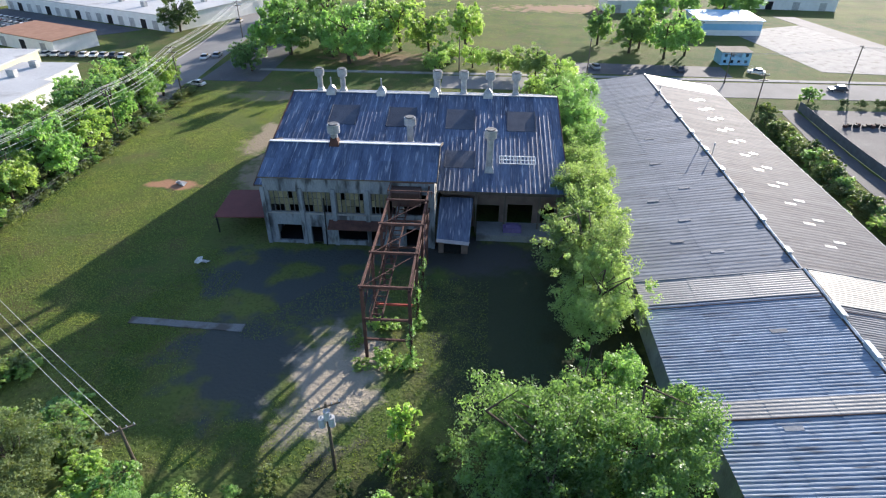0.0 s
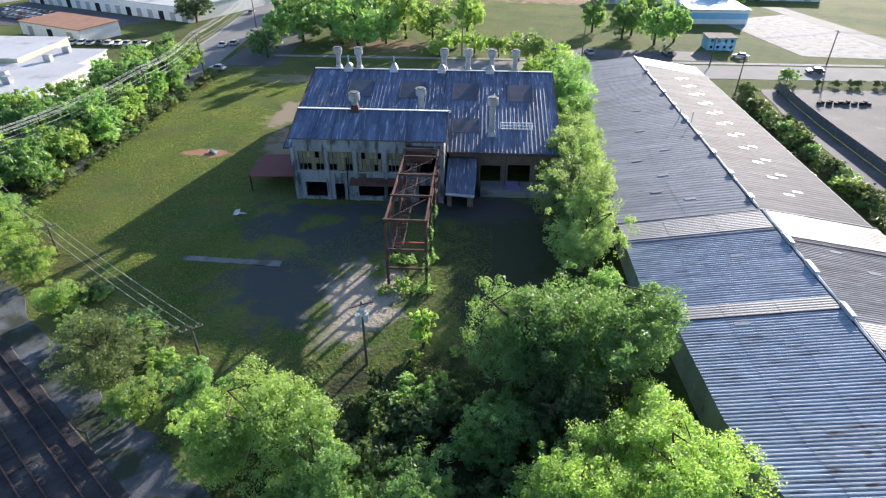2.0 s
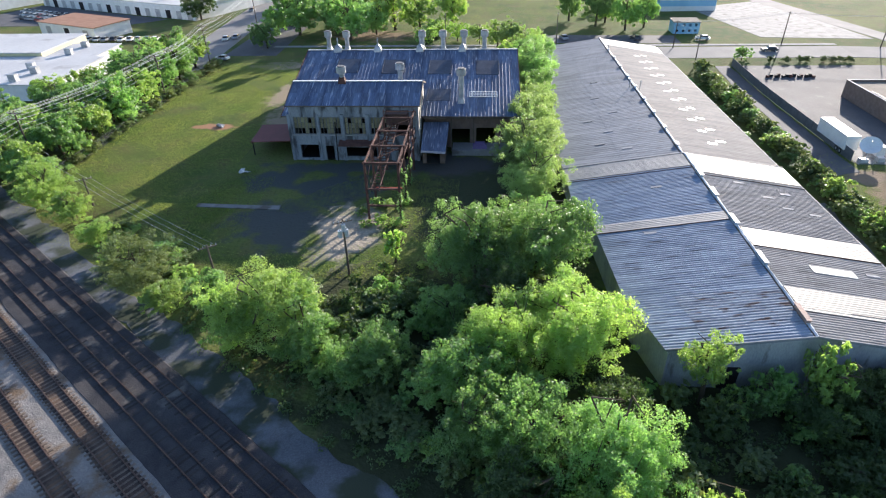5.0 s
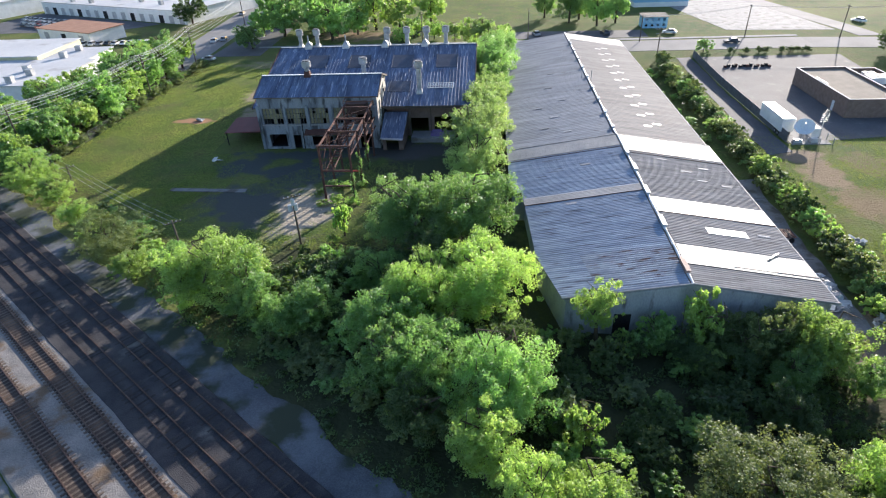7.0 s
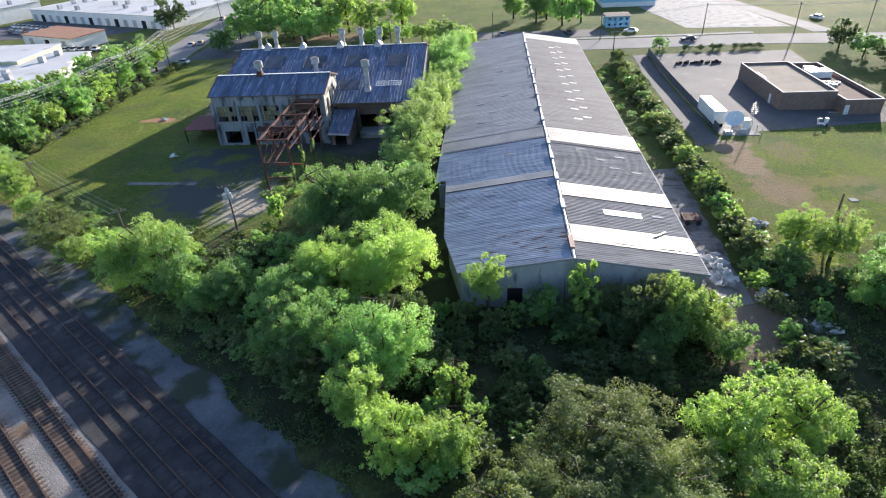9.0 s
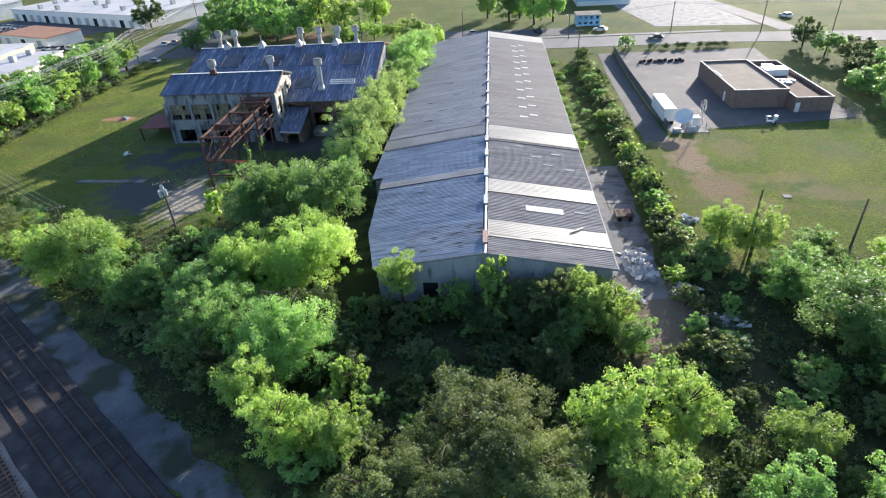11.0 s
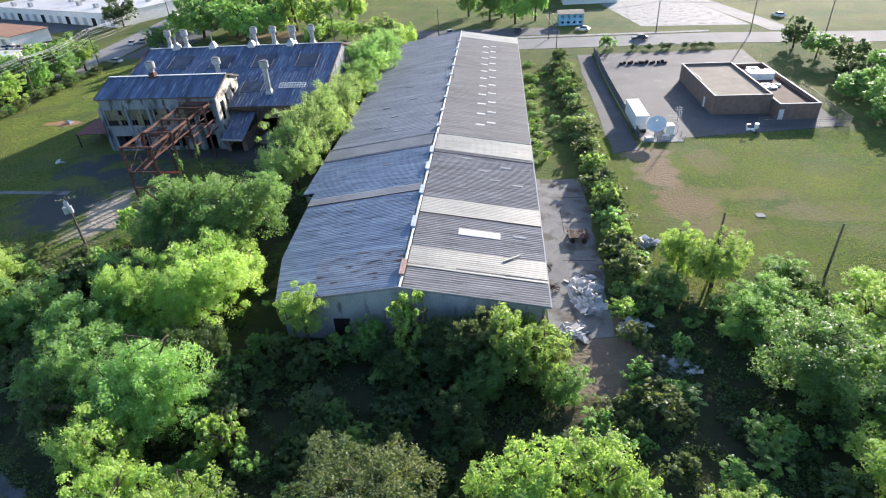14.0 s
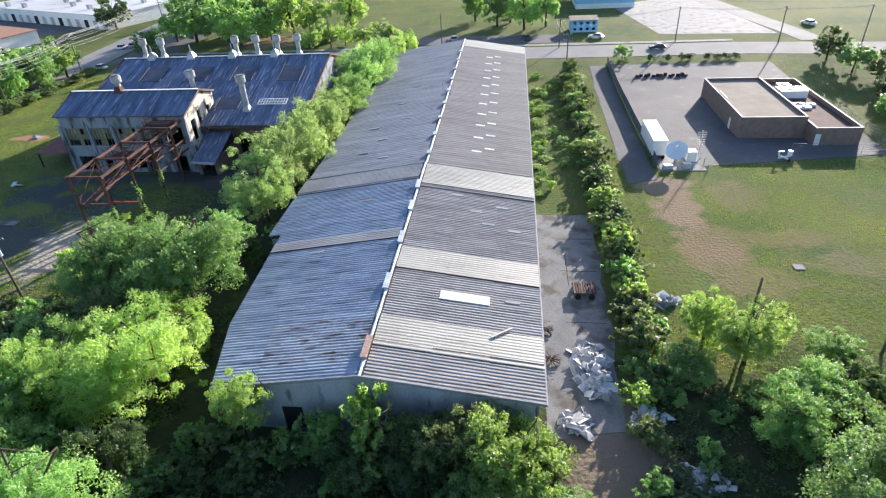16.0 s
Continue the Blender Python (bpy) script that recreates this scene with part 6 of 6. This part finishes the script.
def car(x, y, turn, paint, label):
    c = thing("car", x, y, None, label, "car", "parked cars")
    c.rotation_euler = (0, 0, turn)
    if "wheel" not in CAR_MESHES:
        prof = [(-2.2, 0.35), (-2.2, 0.75), (-1.9, 0.92), (1.1, 0.95), (2.1, 0.75), (2.25, 0.35)]
        body = Shape().add([(sx * 0.88, py, pz) for sx in (-1, 1) for py, pz in prof], [tuple(range(6)), tuple(range(11, 5, -1))] + [(i, (i + 1) % 6, 6 + (i + 1) % 6, 6 + i)[::-1] for i in range(6)])
        cab = [(-1.75, 0.93, 0.8), (0.95, 0.95, 0.8), (0.25, 1.42, 0.66), (-1.25, 1.45, 0.66)]
        glass = Shape().add([(sx * hw, py, pz) for sx in (-1, 1) for py, pz, hw in cab], [(0, 1, 2, 3), (7, 6, 5, 4), (0, 4, 5, 1), (1, 5, 6, 2), (3, 2, 6, 7), (0, 3, 7, 4)])
        roof = Shape().slab([(-0.64, -1.2, 1.5), (0.64, -1.2, 1.5), (0.64, 0.2, 1.48), (-0.64, 0.2, 1.48)], 0.05)
        CAR_MESHES["body"], CAR_MESHES["cabin_glass"], CAR_MESHES["roof"] = [[mesh_of(q, nm, m) for m in ms] for q, nm, ms in ((body, "body", CAR_PAINT), (glass, "cabin_glass", [M["glass"]]), (roof, "roof", CAR_PAINT))]
        CAR_MESHES["wheel"] = mesh_of(Shape().tube((-0.1, 0, 0), (0.1, 0, 0), 0.33, n=12), "wheel", M["rubber"])
        CAR_MESHES["rim"] = mesh_of(Shape().tube((-0.11, 0, 0), (0.11, 0, 0), 0.18, n=8), "rim", M["galv"])
    for nm in ("body", "cabin_glass", "roof"):
        ms = CAR_MESHES[nm]
        ob = new(nm, ms[paint % len(ms)])
        ob.parent = c
    for sx in (-0.8, 0.8):
        for sy in (-1.35, 1.4):
            ob = new("wheel", CAR_MESHES["wheel"])
            ob.parent = c
            ob.location = (sx, sy, 0.33)
            rm = new("rim", CAR_MESHES["rim"])
            rm.parent = ob


COLOURS = ("white", "black", "silver", "dark blue", "dark red")
car_rng = random.Random(3)
for x, y, turn, k in ((-79.3, 163.8, 0.1, 0), (-76.6, 166.0, 0.1, 2), (-70.8, 138.5, 1.4, 0), (-71.8, 95.6, 1.3, 0), (88.2, 147.2, 1.55, 1), (73.3, 160.2, 1.2, 0), (-88, 214, 0.1, 2), (53, 161, 0.2, 1), (31, 162, 0.2, 2), (136, 170, 0.4, 0)):
    car(x, y, turn, k, COLOURS[k] + " car on the grey asphalt")
for i in range(9):
    k = (0, 0, 2, 1)[i % 4]
    car(-126.5 + i * 2.9, 163.5 + (i % 2) * 0.3, 0.05, k, COLOURS[k] + " car parked beside pale buildings")
for i in range(26):
    k = car_rng.choice((0, 0, 0, 2, 2, 1, 4))
    r, c = divmod(i, 9)
    car(-186 + c * 3.0 + r * 5, 216 - c * 1.25 - r * 7.5, 1.2, k, COLOURS[k] + " car parked in a crowded lot")


# ---- buildings to the west ----
def hall(name, cx, cy, turn, w, l, h, wall_mat, roof_mat, label, rise=0.4, doors=4, units=0):
    """A long low hall with a shallow roof, doors along its long front, and vents on top."""
    b = thing(name, cx, cy, None, label, "building", "industrial buildings to the west")
    b.rotation_euler = (0, 0, turn)
    bx, by, bz = b.location

    def put(nm, s, m, parent, lab=""):
        ob = new(nm, mesh_of(s, nm, m))
        ob.parent = parent
        return tagged(ob, lab)

    for a, c, d, e in ((-w / 2, w / 2, -l / 2, -l / 2 + 0.3), (-w / 2, w / 2, l / 2 - 0.3, l / 2), (-w / 2, -w / 2 + 0.3, -l / 2 + 0.3, l / 2 - 0.3), (w / 2 - 0.3, w / 2, -l / 2 + 0.3, l / 2 - 0.3)):
        put("wall", Shape().box(a, c, d, e, -0.2, h), wall_mat, b)
    rf = put("roof", Shape().slab([(-w / 2 - 0.4, -l / 2 - 0.4, h + 0.1), (w / 2 + 0.4, -l / 2 - 0.4, h + 0.1), (w / 2 + 0.4, l / 2 + 0.4, h + 0.1 + rise), (-w / 2 - 0.4, l / 2 + 0.4, h + 0.1 + rise)], 0.25), roof_mat, b)
    for i in range(doors):
        x = -w / 2 + w * (i + 0.5) / doors
        d = put("door", Shape().box(x - 1.3, x + 1.3, -l / 2 - 0.05, -l / 2 - 0.004, 0, 3.0), M["dark"] if i % 3 == 1 else M["galv"], b, "roller door")
        put("lintel", Shape().box(x - 1.5, x + 1.5, -l / 2 - 0.08, -l / 2 - 0.005, 3.01, 3.2), M["white"], d)
    rng2 = random.Random(int(w * 7))
    for i in range(units):
        x, y = rng2.uniform(-w / 2 + 3, w / 2 - 3), rng2.uniform(-l / 2 + 2, l / 2 - 2)
        u = put("roof_unit", Shape().box(x - 0.9, x + 0.9, y - 0.7, y + 0.7, h + 0.1, h + 1.5 + rise), M["galv"], rf)
    return b


hall("workshop", -116, 113, 0.0, 36, 24, 4.0, M["white"], M["white_roof"], "low workshop with a pale flat roof", units=3)
hall("workshop", -108, 132.3, 0.0, 14, 14, 4.2, M["white"], M["white_roof"], "low annexe with a pale flat roof", doors=2, units=2)
hall("warehouse", -138, 136.5, 0.0, 44, 21, 5.4, M["yellow"], M["white_roof"], "pale yellow metal warehouse with a white roof", doors=5, units=3)
hall("workshop", -134.9, 176, -0.41, 30, 14, 4.1, M["white"], M["terracotta"], "white workshop with a reddish roof", doors=3)
hall("warehouse", -137.3, 233.8, -0.40, 92, 44, 5.1, M["white"], M["white_roof"], "very long white warehouse with roof vents", doors=16, units=14)
hall("warehouse", -215, 240, -0.40, 40, 26, 6.5, M["white"], M["white_roof"], "white metal warehouse beyond the car park", doors=4, units=3)
hall("warehouse", -190, 165, -0.1, 40, 26, 5.0, M["stucco"], M["white_roof"], "grey warehouse at the edge of the estate", doors=4, units=2)
hall("warehouse", 152, 108, 0.1, 30, 16, 3.4, M["white"], M["white_roof"], "low white building behind dark trees", doors=3, units=1)

# small blue house by the road and the long blue hall behind it
hs = thing("house", 70.6, 171, None, "small pale blue two-storey house by the road", "house")
part("wall", Shape().wall("x", 168.4, 0.25, 66.6, 74.6, 1.8, 5.4, [(67.4 + i * 1.9, 68.2 + i * 1.9, z, z + 0.8) for i in range(4) for z in (2.5, 4.2)]), M["blue"], hs)
for a, b, c, d in ((66.6, 74.6, 173.6, 173.85), (66.6, 66.85, 168.65, 173.6), (74.35, 74.6, 168.65, 173.6)):
    part("wall", Shape().box(a, b, c, d, 1.8, 5.4), M["blue"], hs)
part("roof", Shape().slab([(66.3, 168.1, 5.5), (74.9, 168.1, 5.5), (74.9, 174.1, 5.8), (66.3, 174.1, 5.8)], 0.15), M["gravel_roof"], hs)
part("floor", Shape().box(66.9, 74.3, 168.7, 173.5, 1.8, 2.0), M["dark"], hs)
bh = thing("sports_hall", 82, 214, None, "long blue and white hall beyond the park", "building")
for k, (z0, z1, m) in enumerate(((1.8, 3.6, "white"), (3.6, 5.6, "blue"), (5.6, 6.6, "white"))):
    part("wall_band", Shape().box(71.5 + 0.01 * k, 92 - 0.01 * k, 206 + 0.01 * k, 222, z0, z1), M[m], bh)
part("roof", Shape().slab([(71, 205.5, 6.8), (92.5, 205.5, 6.8), (92.5, 222.5, 7.2), (71, 222.5, 7.2)], 0.2), M["blue"], bh)
hall("pavilion", 60, 250, 0.1, 26, 12, 4.5, M["white"], M["white_roof"], "white pavilion at the far side of the park", doors=3)
hall("pavilion", 120, 262, -0.1, 40, 14, 4.5, M["white"], M["white_roof"], "white low building beyond the court", doors=4)

# ---- clutter on the driveway and in the yard ----
ft = thing("flatbed_cart", 57.7, 36.6, 0, "rusty slatted flatbed cart on the driveway", "cart")
for i in range(9):
    part("slat", Shape().box(56.4 + i * 0.3, 56.62 + i * 0.3, 35.4, 37.8, 0.85, 0.93), M["rust"] if i % 3 else M["wood"], ft)
for y in (35.7, 37.5):
    part("frame_beam", Shape().box(56.3, 59.1, y - 0.07, y + 0.07, 0.65, 0.845), M["rust"], ft)
for x in (56.9, 58.5):
    for y in (35.4, 37.75):
        part("wheel", Shape().tube((x, y - 0.1, 0.38), (x, y + 0.1, 0.38), 0.36, n=12), M["rubber"], ft)

deb_rng = random.Random(21)
plate = mesh_of(Shape().box(-0.5, 0.5, -0.3, 0.3, -0.03, 0.03), "sheet", M["debris"])
chunk = mesh_of(Shape().add([(-0.4, -0.3, 0), (0.45, -0.25, 0), (0.35, 0.4, 0), (-0.3, 0.35, 0), (-0.2, -0.15, 0.4), (0.25, -0.1, 0.32), (0.1, 0.2, 0.45)], [(0, 1, 5, 4), (1, 2, 6, 5), (2, 3, 6), (3, 0, 4, 6), (4, 5, 6), (3, 2, 1, 0)]), "chunk", M["debris"])


def debris_pile(cx, cy, rx, ry, n, h, label):
    d = thing("debris_pile", cx, cy, None, label, "debris", "dumped debris")
    for i in range(n):
        a, r = deb_rng.uniform(0, 6.28), deb_rng.random() ** 0.6
        flat = i % 3
        ob = new("sheet" if flat else "chunk", plate if flat else chunk)
        ob.parent = d
        k = deb_rng.uniform(0.5, 1.9)
        zz = h * (1 - r) * deb_rng.uniform(0.3, 1) + 0.08
        ob.matrix_basis = pose(math.cos(a) * r * rx, math.sin(a) * r * ry, zz, deb_rng.uniform(-35, 35), deb_rng.uniform(-35, 35), deb_rng.uniform(0, 360)) @ Matrix.Diagonal((k, k * deb_rng.uniform(0.4, 1.2), 1, 1))


debris_pile(57.2, 23.6, 1.9, 4.2, 130, 0.9, "pile of torn white panels and rubble")
debris_pile(55.0, 16.4, 1.4, 2.0, 30, 0.6, "spilled grey rubble beside the warehouse")
debris_pile(61.8, 17.7, 1.5, 1.2, 30, 0.4, "scattered white scraps among weeds")
debris_pile(65.2, 11.5, 2.2, 1.6, 36, 0.4, "scattered grey-white scraps among weeds")
debris_pile(66.6, 35.4, 2.0, 0.9, 26, 0.6, "heap of broken boards beside the hedge")
debris_pile(-36.6, 61.8, 0.7, 0.3, 4, 0.2, "white scrap lying in the yard")
debris_pile(-49.5, 84.3, 0.7, 0.5, 8, 0.5, "white scraps on bare red earth")
debris_pile(0.8, 22.5, 1.6, 1.2, 12, 0.3, "pale scraps among dark weeds")
single("slab_cover", Shape().box(83.9, 85.1, 42.4, 43.5, -0.05, 0.12), M["concrete"], "square concrete cover in the grass field", "concrete cover")
for x, y, l, turn in ((52.9, 29.2, 1.6, 0.4), (53.2, 24.5, 2.0, 1.2)):
    tb = thing("brush_heap", x, y, 0, "heap of dead brown branches against the wall", "branches", "heaps of branches")
    s = Shape()
    for k in range(22):
        a = deb_rng.uniform(0, 6.28)
        s.tube((x - math.cos(a) * l / 2, y - math.sin(a) * l / 2, deb_rng.uniform(0.05, 0.5)), (x + math.cos(a) * l / 2, y + math.sin(a) * l / 2, deb_rng.uniform(0.3, 1.0)), 0.04, 0.02, 5)
    part("branches", s, M["bark"], tb)
for x0, x1, y0, y1 in ((52.6, 60.2, 49.0, 49.12), (52.6, 59.8, 41.2, 41.32), (52.6, 59.6, 31.0, 31.1), (52.6, 56.2, 44.9, 45.0), (56.0, 56.1, 38.0, 45.0), (52.6, 58.9, 22.0, 22.1)):
    j = Shape()
    n = 8
    for k in range(n):
        a, b = (x0 + (x1 - x0) * k / n, x0 + (x1 - x0) * (k + 1) / n) if x1 - x0 > 1 else (x0, x1)
        c, d = (y0, y1) if x1 - x0 > 1 else (y0 + (y1 - y0) * k / n, y0 + (y1 - y0) * (k + 1) / n)
        zz = ground_z((a + b) / 2, (c + d) / 2) + 0.05
        j.box(a, b, c, d, zz - 0.05, zz + 0.012)
    single("expansion_joint", j, M["soil"], "weedy dark joint between slabs of the driveway", "joint", "driveway joints", "structure")
